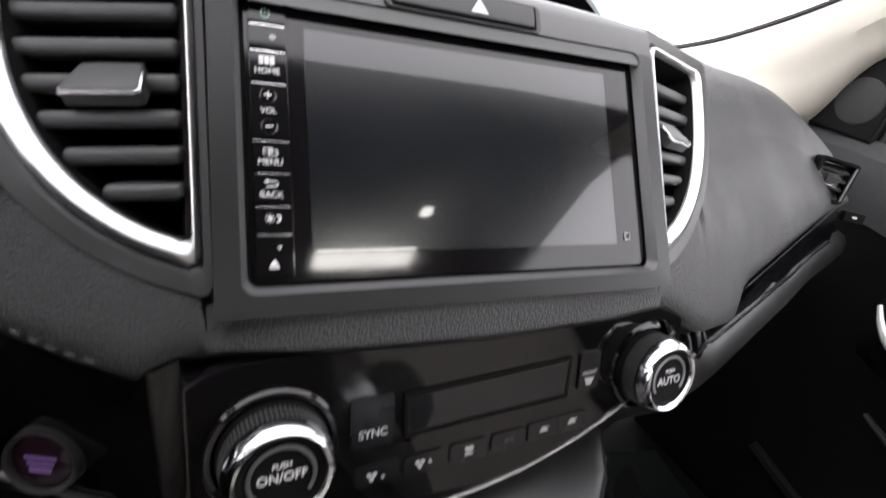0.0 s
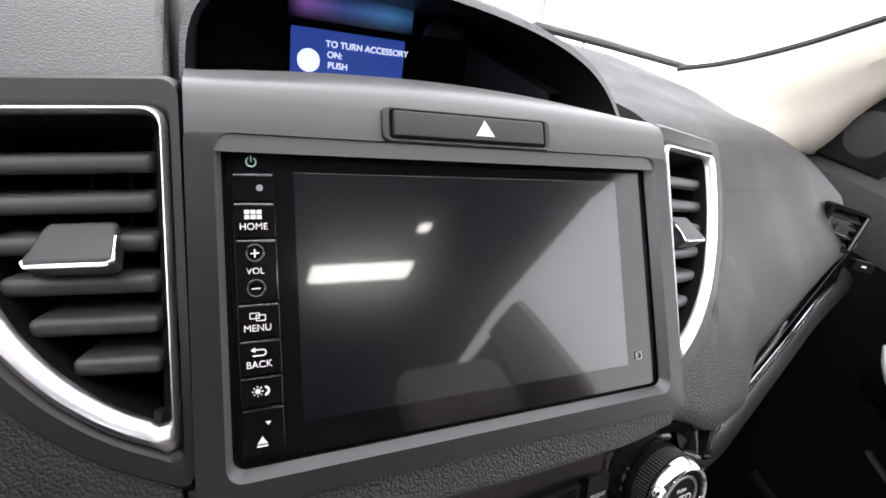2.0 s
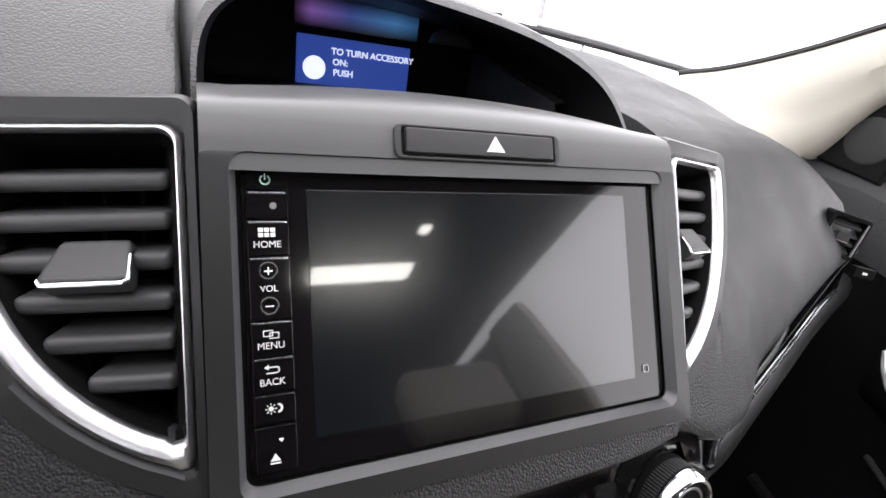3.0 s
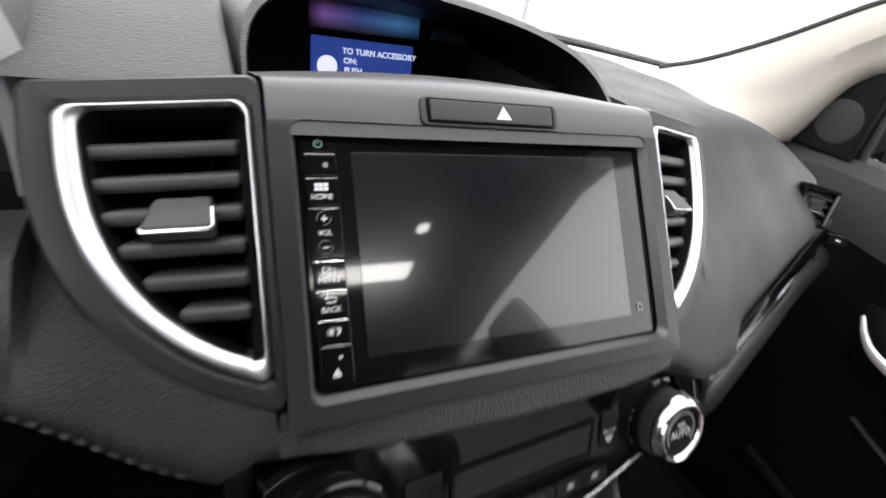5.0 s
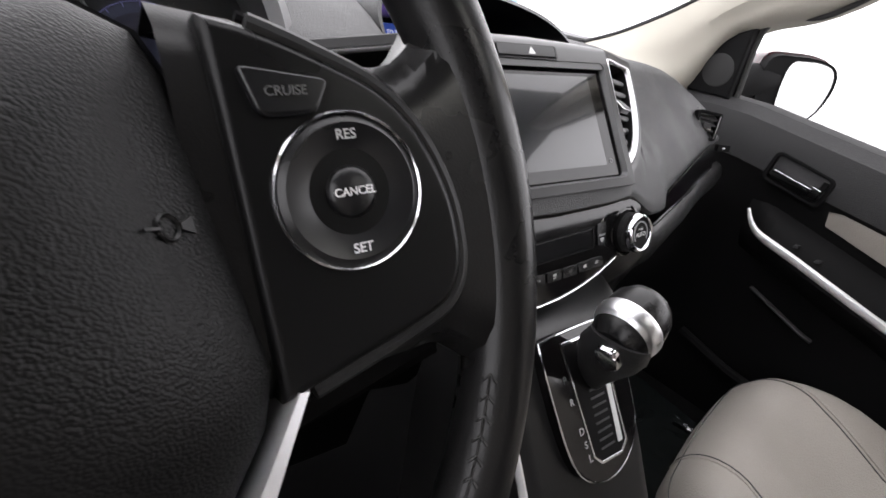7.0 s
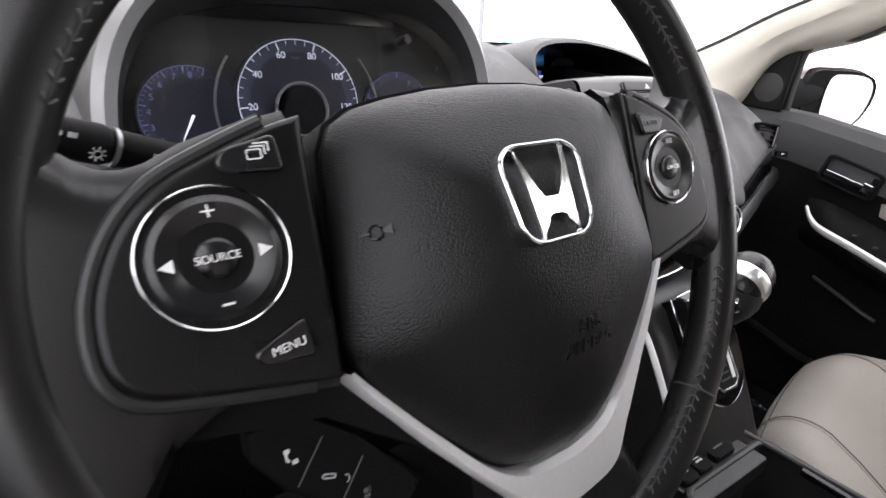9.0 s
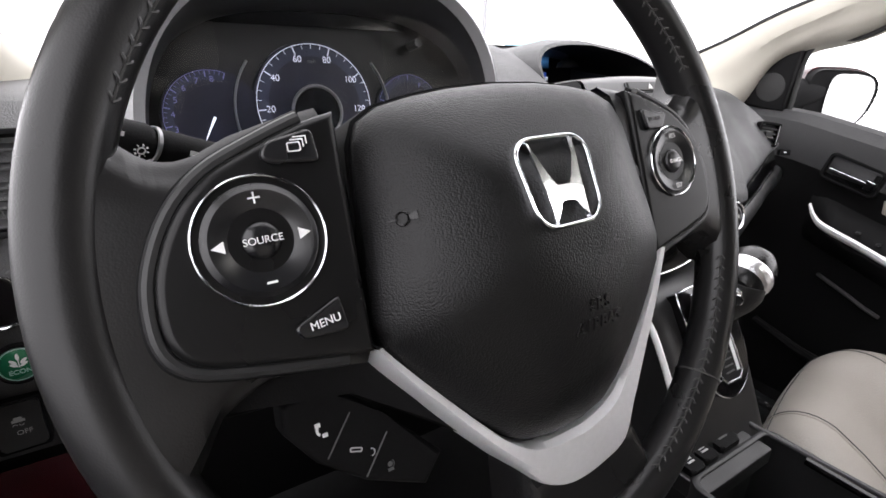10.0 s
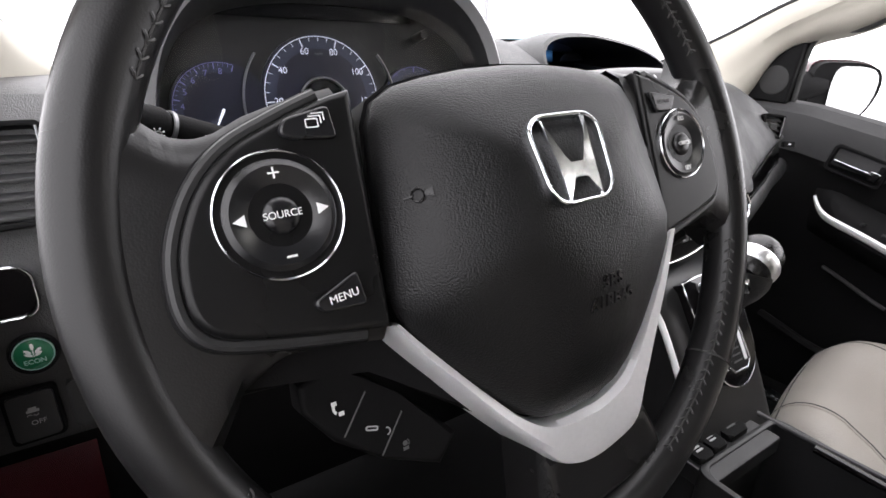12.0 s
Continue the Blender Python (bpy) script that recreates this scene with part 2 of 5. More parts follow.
def tube(path, radius, seg=10, flat=1.0, cap=True, close=False):
    """A round bar along a path of points; radius may be a list."""
    pts = [Vector(p) for p in path]
    rows = []
    side = None
    for i, p in enumerate(pts):
        if close:
            d = pts[(i + 1) % len(pts)] - pts[i - 1]
        else:
            d = pts[min(i + 1, len(pts) - 1)] - pts[max(i - 1, 0)]
        d.normalize()
        if side is None:
            side = d.orthogonal().normalized()
        side = (side - d * side.dot(d)).normalized()
        up = d.cross(side)
        r = radius[i] if isinstance(radius, (list, tuple)) else radius
        rows.append([p + side * math.cos(a) * r + up * math.sin(a) * r * flat for a in (2 * math.pi * k / seg for k in range(seg))])
    if close:
        rows.append(rows[0])
        return weld(loft(rows, True))
    return loft(rows, True, cap)


def weld(bm, d=1e-6):
    bmesh.ops.remove_doubles(bm, verts=bm.verts, dist=d)
    return bm


def lathe(profile, seg=48, turn=2 * math.pi, start=0.0):
    """A profile of (radius, z) turned round z."""
    full = abs(turn - 2 * math.pi) < 1e-6
    n = seg if full else seg + 1
    rows = [[(r * math.cos(start + turn * k / seg), r * math.sin(start + turn * k / seg), z) for k in range(n)] for r, z in profile]
    return weld(loft(rows, full), 1e-7)


def rounded(w, h, r, seg=5, cx=0.0, cy=0.0):
    """The outline of a rectangle with round corners."""
    out = []
    for qx, qy, a0 in ((1, 1, 0), (-1, 1, 90), (-1, -1, 180), (1, -1, 270)):
        for k in range(seg + 1):
            a = radians(a0 + 90 * k / seg)
            out.append((cx + qx * (w / 2 - r) + r * math.cos(a), cy + qy * (h / 2 - r) + r * math.sin(a)))
    return out


def smooth_path(points, n=24):
    """A smooth line through points (Catmull-Rom)."""
    p = [Vector(q) for q in points]
    p = [2 * p[0] - p[1]] + p + [2 * p[-1] - p[-2]]
    out = []
    for i in range(1, len(p) - 2):
        for k in range(n):
            t = k / n
            out.append(0.5 * (2 * p[i] + (p[i + 1] - p[i - 1]) * t + (2 * p[i - 1] - 5 * p[i] + 4 * p[i + 1] - p[i + 2]) * t * t + (3 * p[i] - p[i - 1] - 3 * p[i + 1] + p[i + 2]) * t ** 3))
    out.append(p[-2])
    return out


def curve_round(pts, n=6):
    """A closed smooth outline through points (x, y)."""
    p = [Vector((x, y, 0)) for x, y in pts]
    out = []
    for i in range(len(p)):
        a, b, c, d = p[i - 1], p[i], p[(i + 1) % len(p)], p[(i + 2) % len(p)]
        for k in range(n):
            t = k / n
            v = 0.5 * (2 * b + (c - a) * t + (2 * a - 5 * b + 4 * c - d) * t * t + (3 * b - a - 3 * c + d) * t ** 3)
            out.append((v.x, v.y))
    return out


def text_mesh(body, size, m, depth=0.0001, bold=0.0):
    cu = bpy.data.curves.new("writing", "FONT")
    cu.body, cu.size, cu.align_x, cu.align_y, cu.extrude, cu.offset = body, size, "CENTER", "CENTER", depth, bold
    ob = bpy.data.objects.new("writing", cu)
    scene.collection.objects.link(ob)
    me = bpy.data.meshes.new_from_object(ob)
    bpy.data.objects.remove(ob)
    bm = bmesh.new()
    bm.from_mesh(me)
    bpy.data.meshes.remove(me)
    return put(bm, m)


def merge(*bms):
    out = bmesh.new()
    for b in bms:
        me = bpy.data.meshes.new("joint")
        b.to_mesh(me)
        b.free()
        out.from_mesh(me)
        bpy.data.meshes.remove(me)
    return out


def at(x, y, z=0.0, turn=0.0):
    return Matrix.Translation((x, y, z)) @ Matrix.Rotation(radians(turn), 4, "Z")


# ---- the cabin's shell ----
def stations(a, b, n):
    return [a + (b - a) * k / n for k in range(n + 1)]


def blend(a, b, t):
    return a + (b - a) * t


tagged(link("ground", box(-14, 14, -14, 14, -0.05, 0.0), FLOOR), kind="structure", label="grey polished showroom floor under the car", category="floor")
tagged(link("car_floor", box(-0.80, 0.80, -1.9, 0.75, 0.28, 0.40), CARPET), kind="structure", label="black carpeted car floor", category="floor")
ROOF = [(-0.645, 1.490), (-0.60, 1.515), (-0.35, 1.537), (0, 1.545), (0.35, 1.537), (0.60, 1.515), (0.645, 1.490)]
tagged(link("ceiling", loft([[(x, y, z - drop) for x, z in ROOF] for y, drop in ((-0.30, 0.06), (-0.5, 0.015), (-1.0, 0.0), (-1.9, 0.06))]), LINING), kind="structure", label="cloth headliner, dim light put into its dark colour", category="ceiling")
# Unseen panel across the back, added to stop light entering from behind.
tagged(link("rear_light_block", box(-0.75, 0.75, -1.96, -1.90, 0.28, 1.52), CARPET), kind="structure", label="unseen plain dark panel added to shut out light from behind", category="trim")
tagged(link("firewall", box(-0.80, 0.80, 0.70, 0.75, 0.28, 1.0), BLACK), kind="structure", label="black bulkhead under the windscreen", category="wall")


def windscreen_row(t):
    return [(x, blend(0.62, -0.30, t) - 0.10 * (x / 0.6) ** 2 * (1 - 0.5 * t), blend(1.03, 1.48, t)) for x in stations(-0.60, 0.60, 16)]


glass = tagged(link("window_1", loft([windscreen_row(t) for t in stations(0, 1, 8)]), GLASS), kind="structure", label="clear windscreen", category="window")
glass.visible_shadow = False

# ---- dashboard ----
STACK = frame_of((0.0015, -0.0256, 1.0095), (1, 0, 0), (0, 0.534, 0.845))
CLIMATE = frame_of((0.006, -0.069, 0.898), (1, 0.05, 0), (0, 0.27, 0.963))


def face_y(x):
    """How far the upper dash face falls back towards the doors."""
    s = max(abs(x) - 0.09, 0)
    return 0.095 * (1 - math.exp(-((s / 0.16) ** 1.2)))


def top_z(x):
    s = abs(x)
    return 1.056 - 0.12 * max(s - 0.2, 0) ** 1.4 - 0.55 * max(s - 0.36, 0) ** 1.5


def smooth01(t):
    t = min(max(t, 0), 1)
    return t * t * (3 - 2 * t)


def trace(x, knots):
    """A piecewise straight line through (x, value) knots."""
    if x <= knots[0][0]:
        return knots[0][1]
    for (a, p), (b, q) in zip(knots, knots[1:]):
        if x <= b:
            return blend(p, q, (x - a) / (b - a))
    return knots[-1][1]


def slope_y(s, z):
    """The sloping face in which the centre vents lie; flat across the middle."""
    g = 0.088 + 0.012 * math.log(1 + math.exp((s - 0.088) / 0.012))
    return 0.0085 + 0.395 * (g - 0.1035) + 0.614 * (z - 1.0545)


def low_z(x):
    """The stitched lower edge of the soft pad, with a notch beside each knob."""
    s = abs(x)
    if x < 0:
        return trace(s, ((0, 0.944), (0.09, 0.946), (0.108, 0.944), (0.1205, 0.937), (0.130, 0.9385), (0.142, 0.941), (0.158, 0.946), (0.178, 0.952), (0.199, 0.956), (0.235, 0.963)))
    return trace(s, ((0, 0.944), (0.09, 0.946), (0.108, 0.944), (0.1205, 0.938), (0.135, 0.930), (0.155, 0.921), (0.19, 0.9155), (0.2, 0.915), (0.5, 0.943)))


def low_y(x):
    s = abs(x)
    a = slope_y(s, low_z(x))
    if x < 0.13:
        return a
    return blend(a, -0.060 + 0.37 * max(s - 0.11, 0) - 0.04 * max(s - 0.45, 0), smooth01((s - 0.13) / 0.06))


VENT_R = frame_of((0.1045, 0.0085, 1.0545), (0.948, 0.28, -0.153), (-0.0147, 0.5186, 0.855))
VENT_L = frame_of((-0.1015, 0.0085, 1.0545), (0.948, -0.28, 0.153), (0.0147, 0.5186, 0.855))
VW, VH, LEAN = 0.067, 0.0985, 0.025


def vent_curve(b):
    return max(1 - min(b, 1) ** 2.7, 0) ** 0.7


def behind_trim(s, z):
    """Whether the pad is covered by the screen's frame or by a vent."""
    if s < 0.0995:
        return z > 0.9600
    q = VENT_R.inverted() @ Vector((s, slope_y(s, z), z))
    b = -q.y / (VH + 0.004)
    return b < 0 and q.x < VW + 0.004 or b < 1 and q.x < vent_curve(b) * (VW + 0.004) + LEAN * q.y


def pad_profile(x):
    s = abs(x)
    f, t, b, yb = face_y(x), top_z(x), low_z(x), low_y(x)
    if s < 0.0995:
        pts = [(0.02, 0.966)] * 10
    elif x < -0.180:
        pts = [(0.05, 1.000)] * 9 + [(0.02, 0.998)]
    else:
        pts = [(0.68, t - 0.02), (0.52, t + 0.022), (0.36, t + 0.024), (0.24, t + 0.014), (f + 0.10, t + 0.003), (f + 0.062, t), (f + 0.045, t - 0.003), (f + 0.030, t - 0.011), (f + 0.018, t - 0.026), (f + 0.010, t - 0.040)]
    if 0.0995 <= s < (0.160 if x > 0 else 0.178):
        pts[5:] = [(f + 0.115, t - 0.004 - 0.009 * k) for k in range(5)]
    y0, z0 = pts[-1]
    n = 26
    for k in range(1, n + 1):
        u = k / n
        z = blend(z0, b, u)
        line = blend(y0, yb, u) - 0.008 * math.sin(math.pi * u)
        high = smooth01((z - 0.95) / 0.05)
        w = smooth01((s - 0.15) / 0.055) * high + smooth01((s - 0.20) / 0.06) * (1 - high)
        y = line + 0.075 if behind_trim(s, z) else blend(slope_y(s, z), line, w)
        if u > 0.88:
            y += 0.003 * ((u - 0.88) / 0.12) ** 2
        pts.append((y, z))
    yb = pts[-1][0]
    pts += [(yb + 0.003, b - 0.004), (yb + 0.012, b - 0.007), (yb + 0.05, b - 0.008)]
    return [(x, y, z) for y, z in pts]


dashboard = thing("dashboard", None, "dark grey soft-grained dashboard with stitched edges and gloss black trim", "dashboard")
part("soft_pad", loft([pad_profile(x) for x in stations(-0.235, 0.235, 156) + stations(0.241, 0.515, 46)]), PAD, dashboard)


def end_profile(x):
    """The pad's driver's end, beyond the instruments."""
    return [(x, y, z) for y, z in ((0.68, 1.03), (0.4, 1.05), (0.16, 1.052), (0.10, 1.047), (0.07, 1.03), (0.055, 0.99), (0.045, 0.94), (0.04, 0.90), (0.05, 0.86), (0.055, 0.80), (0.06, 0.775), (0.12, 0.77))]


# Dark red here is a reflection of the sill, given as the panel's colour.
part("driver_lower_end", loft([[(x, 0.050, 0.780), (x, 0.042, 0.76), (x, 0.036, 0.70), (x, 0.048, 0.62), (x, 0.085, 0.50)] for x in stations(-0.74, -0.575, 8)]), CARPAINT, dashboard, "gloss lower end panel with a dark red reflection put into its colour")
part("driver_end_pad", loft([end_profile(x) for x in stations(-0.70, -0.50, 12)]), PAD_LIT, dashboard)


def stitch(points, parent, length=0.0032, gap=0.0055, r=0.0003, lift=(0, 0, 0), material=None):
    path = smooth_path(points, 40)
    out, run, last = [], 0.0, path[0]
    for p, q in zip(path, path[1:]):
        run += (q - p).length
        if run >= gap:
            d = (q - p).normalized() * length / 2
            o = q + Vector(lift)
            out.append(tube([o - d, o, o + d], [r * 0.6, r, r * 0.6], 5))
            run = 0.0
    return part("stitching", merge(*out), material or THREAD, parent, "row of pale thread stitches")


stitch([(x, low_y(x) - 0.0022, low_z(x) + 0.006) for x in stations(0.128, 0.50, 16)], dashboard)
stitch([(x, low_y(x) - 0.0022, low_z(x) + 0.006) for x in stations(-0.235, -0.128, 8)], dashboard)

# gloss strip and knee pads under the stitched edge
def strip_row(x, a, b, out=0.0):
    y, z = low_y(x), low_z(x)
    return [(x, y + 0.006 - out, z + a), (x, y + 0.001 - out, z + (a + b) / 2), (x, y - 0.003 - out, z + b), (x, y + 0.03, z + b - 0.002)]


part("gloss_trim", loft([strip_row(x, -0.005, -0.012 - 0.030 * min(1, (x - 0.11) / 0.28)) for x in stations(0.112, 0.53, 40)]), GLOSS, dashboard, "gloss black trim strip")
part("chrome_line", tube([(x, low_y(x) - 0.0042, low_z(x) - 0.012 - 0.030 * min(1, (x - 0.11) / 0.28)) for x in stations(0.112, 0.52, 40)], 0.0011, 6), CHROME, dashboard, "thin chrome line")


def knee_row(x):
    y, z = low_y(x), low_z(x) - 0.015 - 0.030 * min(1, max(x - 0.11, 0) / 0.28)
    k = 0.007 * smooth01((x - 0.14) / 0.08)
    return [(x, y + 0.004, z), (x, y - 0.003 - 0.3 * k, z - 0.003), (x, y - 0.006 - 0.7 * k, z - 0.010), (x, y - 0.006 - k, z - 0.022), (x, y - k, z - 0.040), (x, y + 0.02 - k, z - 0.065), (x, y + 0.06, z - 0.12), (x, y + 0.08, z - 0.22), (x, y + 0.16, z - 0.33), (x, 0.6, z - 0.36)]


part("glovebox", loft([knee_row(x) for x in stations(0.105, 0.60, 40)]), CONSOLE, dashboard, "dark grey glovebox and knee panel")


def gloss_row(x):
    y, z = low_y(x), low_z(x)
    w = z - 0.857 - 0.10 * max(-x - 0.16, 0)
    y -= 0.012 * smooth01((x + 0.14) / 0.03)
    return [(x, y + 0.014, z - 0.002), (x, y + 0.017, z - w * 0.5), (x, y + 0.018, z - w)]


part("driver_gloss_panel", loft([gloss_row(x) for x in stations(-0.25, -0.108, 20)]), GLOSS, dashboard, "gloss black panel round the start button")
part("driver_trim_line", tube([Vector(gloss_row(x)[2]) + Vector((0, -0.001, -0.001)) for x in stations(-0.25, -0.116, 20)], 0.0016, 8), STEEL, dashboard, "dull silver trim line")
part("driver_lower_pad", loft([[Vector(gloss_row(x)[2]) + Vector(d) for d in ((0, 0.003, -0.002), (0, 0.0, -0.010), (0, 0.01, -0.03), (0, 0.06, -0.10), (0, 0.4, -0.3))] for x in stations(-0.25, -0.085, 20)]), BLACK, dashboard)
part("column_shroud", loft([[(x, -0.03, 1.02), (x, -0.06, 0.99), (x, -0.06, 0.9), (x, 0.02, 0.83), (x, 0.2, 0.7)] for x in stations(-0.52, -0.235, 8)]), BLACK, dashboard, "black steering column surround")
part("driver_knee_panel", loft([[(x, 0.06, 0.80), (x, 0.05, 0.72), (x, 0.10, 0.6), (x, 0.3, 0.5)] for x in stations(-0.72, -0.10, 12)]), BLACK, dashboard)

# centre fascia: a flush dark plate with a satin bevel round the screen
def plate_ring(a, b, z0, z1, z2):
    """A sloping band from outline a (at height z1) to outline b (at z2), with a skirt."""
    return loft([[(*p, z0) for p in a] + [(*a[0], z0)], [(*p, z1) for p in a] + [(*a[0], z1)], [(*p, z2) for p in b] + [(*b[0], z2)]])


fo = rounded(0.1975, 0.1120, 0.002, cy=-0.0045)
fm = rounded(0.1814, 0.1048, 0.005, cy=-0.0007)
fi = rounded(0.1772, 0.1010, 0.004)
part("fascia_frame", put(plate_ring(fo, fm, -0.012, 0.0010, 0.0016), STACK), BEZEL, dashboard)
part("screen_bevel", put(weld(plate_ring(fm, fi, 0.0010, 0.0016, -0.0030)), STACK), BEVEL, dashboard, "satin grey bevel round the screen")
for s in (-1, 1):
    part("seam_filler", loft([[(s * 0.092, y, z), (s * 0.105, y + 0.002, z), (s * 0.108, y + 0.030, z)] for y, z in ((-0.046, 0.958), (-0.034, 0.972), (-0.012, 1.008), (0.012, 1.048), (0.024, 1.056))]), BLACK, dashboard)
part("screen_gap", put(ring(rounded(0.1778, 0.1016, 0.0042), rounded(0.1740, 0.0980, 0.003), -0.009, -0.0050), STACK), BLACK, dashboard)


def ledge_row(x):
    o = STACK @ Vector((x, 0.046, 0.0008))
    up = STACK.col[1].to_3d()
    e = o + up * 0.0165
    sag = -0.006 * (x / 0.1) ** 2
    return [o, o + up * 0.008, e, e + Vector((0, 0.004, 0.0042 + sag * 0.3)), e + Vector((0, 0.011, 0.0062 + sag * 0.6)), e + Vector((0, 0.022, 0.0066 + sag)), e + Vector((0, 0.045, 0.004 + sag)), e + Vector((0, 0.06, -0.004)), e + Vector((0, 0.2, -0.04))]


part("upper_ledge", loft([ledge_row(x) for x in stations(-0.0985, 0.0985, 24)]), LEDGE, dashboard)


# hood over the small upper screen: a lip, an outer skin and a dark lining
def hood_point(k, n=40):
    a = math.pi * k / n
    c, s = math.cos(a), math.sin(a)
    return -math.copysign(abs(c) ** 0.62, c), abs(s) ** 0.55


def hood_row(k):
    c, s = hood_point(k)
    x, z = (0.117 if c > 0 else 0.101) * c + 0.004, 1.050 + 0.052 * s - 0.012 * max(c, 0) * s
    y = 0.052 + 0.045 * s
    return [(x * 0.93, 0.30, z - 0.006), (x * 0.97, y + 0.02, z - 0.003), (x, y, z), (x * 1.02, y + 0.004, z + 0.0035), (x * 1.06, y + 0.025, z + 0.006 * s), (x * 1.28, y + 0.09 + 0.04 * s, 1.052 + (z - 1.052) * 0.72), (x * 1.6, 0.42, 1.060 + (z - 1.05) * 0.25)]


def top_panel_row(x, drop=1.0):
    pts = ((0.040, 1.0545), (0.046, 1.0590), (0.058, 1.0650), (0.076, 1.0745), (0.11, 1.091 + 0.06 * (-0.14 - x)), (0.16, 1.103 + 0.08 * (-0.14 - x)), (0.24, 1.106), (0.42, 1.085))
    return [(x, y, 1.048 + (z - 1.048) * drop) for y, z in pts]


part("driver_top_panel", loft([top_panel_row(x) for x in stations(-0.190, -0.107, 13)] + [top_panel_row(-0.1040, 0.93), top_panel_row(-0.1025, 0.75), top_panel_row(-0.1015, 0.0)]), PAD_LIT, dashboard)
part("display_hood", loft([hood_row(k)[2:] for k in range(41)]), PAD_LIT, dashboard)
part("hood_lining", loft([hood_row(k)[:3] for k in range(41)]), BLACK, dashboard)
part("hood_well", loft([[(x, 0.05, 1.052), (x, 0.10, 1.046), (x, 0.24, 1.03)] for x in stations(-0.12, 0.125, 10)]), BLACK, dashboard)

info = thing("information_display", frame_of((0.008, 0.215, 1.041), (1, 0, 0), (0, 0.12, 1)), "small lit blue information screen deep under the dash hood", "screen")
part("backing", box(-0.115, 0.115, -0.05, 0.06, -0.012, -0.004), BLACK, info)
screen = part("lit_screen", box(-0.042, 0.040, -0.03, 0.024, -0.004, 0, 0.001), BLUE, info)
part("symbol", put(lathe([(0, 0), (0.0078, 0)], 24), at(-0.030, 0.003, 0.0004)), LIT, screen)
for word, x, y in (("TO TURN ACCESSORY", 0.0120, 0.0150), ("ON:", -0.0120, 0.0080), ("PUSH", -0.0095, 0.0010)):
    part("writing", text_mesh(word, 0.0060, at(x, y, 0.0005), bold=0.0001), LIT, screen)
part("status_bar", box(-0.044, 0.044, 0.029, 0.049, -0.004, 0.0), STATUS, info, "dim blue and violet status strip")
part("sensor_dome", put(lathe([(0, 0.012), (0.008, 0.0105), (0.014, 0.006), (0.016, 0)], 24), frame_of((0.062, 0.03, 0.02), (1, 0, 0), (0, 0, -1))), SATIN, info)

# hazard switch
hz = thing("hazard_switch", STACK @ at(-0.002, 0.0580, 0.0010), "grey hazard light switch with a white triangle, set above the screen", "switch")
part("surround", ring(rounded(0.071, 0.0125, 0.003), rounded(0.0655, 0.0102, 0.001), -0.004, 0.0012, 0.0006), SATIN, hz)
part("gap", box(-0.0328, 0.0328, -0.0051, 0.0051, -0.004, 0.0003), BLACK, hz)
key = part("key", put(box(-0.0315, 0.0315, -0.0042, 0.0048, -0.004, 0.0022, 0.0008), at(0, 0)), SATIN, hz)
part("triangle", slab([(0.0005, -0.0026), (0.0085, -0.0026), (0.0045, 0.0034)], 0.0022, 0.0025), WHITE, key)

# touchscreen radio
touch = thing("touchscreen_radio", STACK, "gloss black touchscreen radio with a column of keys, switched off", "car radio")
part("front_glass", slab(rounded(0.1742, 0.0982, 0.003), -0.010, -0.0035, 0.0006), GLOSS, touch)
part("lcd", box(-0.0672, 0.0712, -0.0395, 0.0410, -0.0045, -0.0032, 0.0002), LCD, touch)
part("reset_hole", put(ring(rounded(0.0034, 0.0034, 0.0008), rounded(0.0026, 0.0026, 0.0006), -0.004, -0.0030), at(0.0775, -0.036)), STEEL, touch)
part("top_glint_edge", box(-0.070, 0.085, 0.0478, 0.0486, -0.0036, -0.0030, 0.0002), BLACK, touch)
EDGES = [0.0482, 0.0403, 0.0310, 0.0195, -0.0006, -0.0118, -0.0230, -0.0326, -0.0475]
KEYCAPS = []
for a, b in zip(EDGES, EDGES[1:]):
    k = part("key", box(-0.0858, -0.0732, b + 0.0003, a - 0.0003, -0.008, -0.0026, 0.0005), GLOSS, touch, "gloss black key")
    part("bright_edge", box(-0.0853, -0.0738, a - 0.0010, a - 0.0004, -0.0030, -0.00245, 0.0001), CHROME, k)
    KEYCAPS.append(k)
KZ = -0.0024


def legend(body, size, x, y, parent, z=KZ, material=None, bold=0.0):
    return part("legend", text_mesh(body, size, at(x, y, z), bold=bold), material or WHITE, parent)


KX = -0.0800
part("power_symbol", merge(put(lathe([(0.0012, 0), (0.0017, 0)], 20, 5.2, 2.11), at(KX, 0.0438, KZ)), box(KX - 0.0002, KX + 0.0002, 0.0438, 0.0458, KZ, KZ + 0.0001)), GREENISH, KEYCAPS[0])
part("lamp", put(lathe([(0, 0), (0.0011, 0)], 16), at(KX + 0.0022, 0.0356, KZ)), STEEL, KEYCAPS[1])
part("grid_symbol", merge(*[box(KX - 0.0026 + 0.0018 * i, KX - 0.0011 + 0.0018 * i, 0.0257 + 0.0016 * j, 0.0270 + 0.0016 * j, KZ, KZ + 0.0001) for i in range(3) for j in range(2)]), WHITE, KEYCAPS[2])
legend("HOME", 0.0030, KX, 0.0233, KEYCAPS[2])
for y, bars in ((0.0150, 2), (0.0040, 1)):
    part("volume_dimple", put(lathe([(0.0022, 0.0), (0.0026, 0.0003), (0.003, 0.0)], 24), at(KX, y, KZ - 0.0002)), GLOSS, KEYCAPS[3])
    marks = [box(KX - 0.0013, KX + 0.0013, y - 0.00022, y + 0.00022, KZ, KZ + 0.0001)]
    if bars == 2:
        marks.append(box(KX - 0.00022, KX + 0.00022, y - 0.0013, y + 0.0013, KZ, KZ + 0.00015))
    part("mark", merge(*marks), WHITE, KEYCAPS[3])
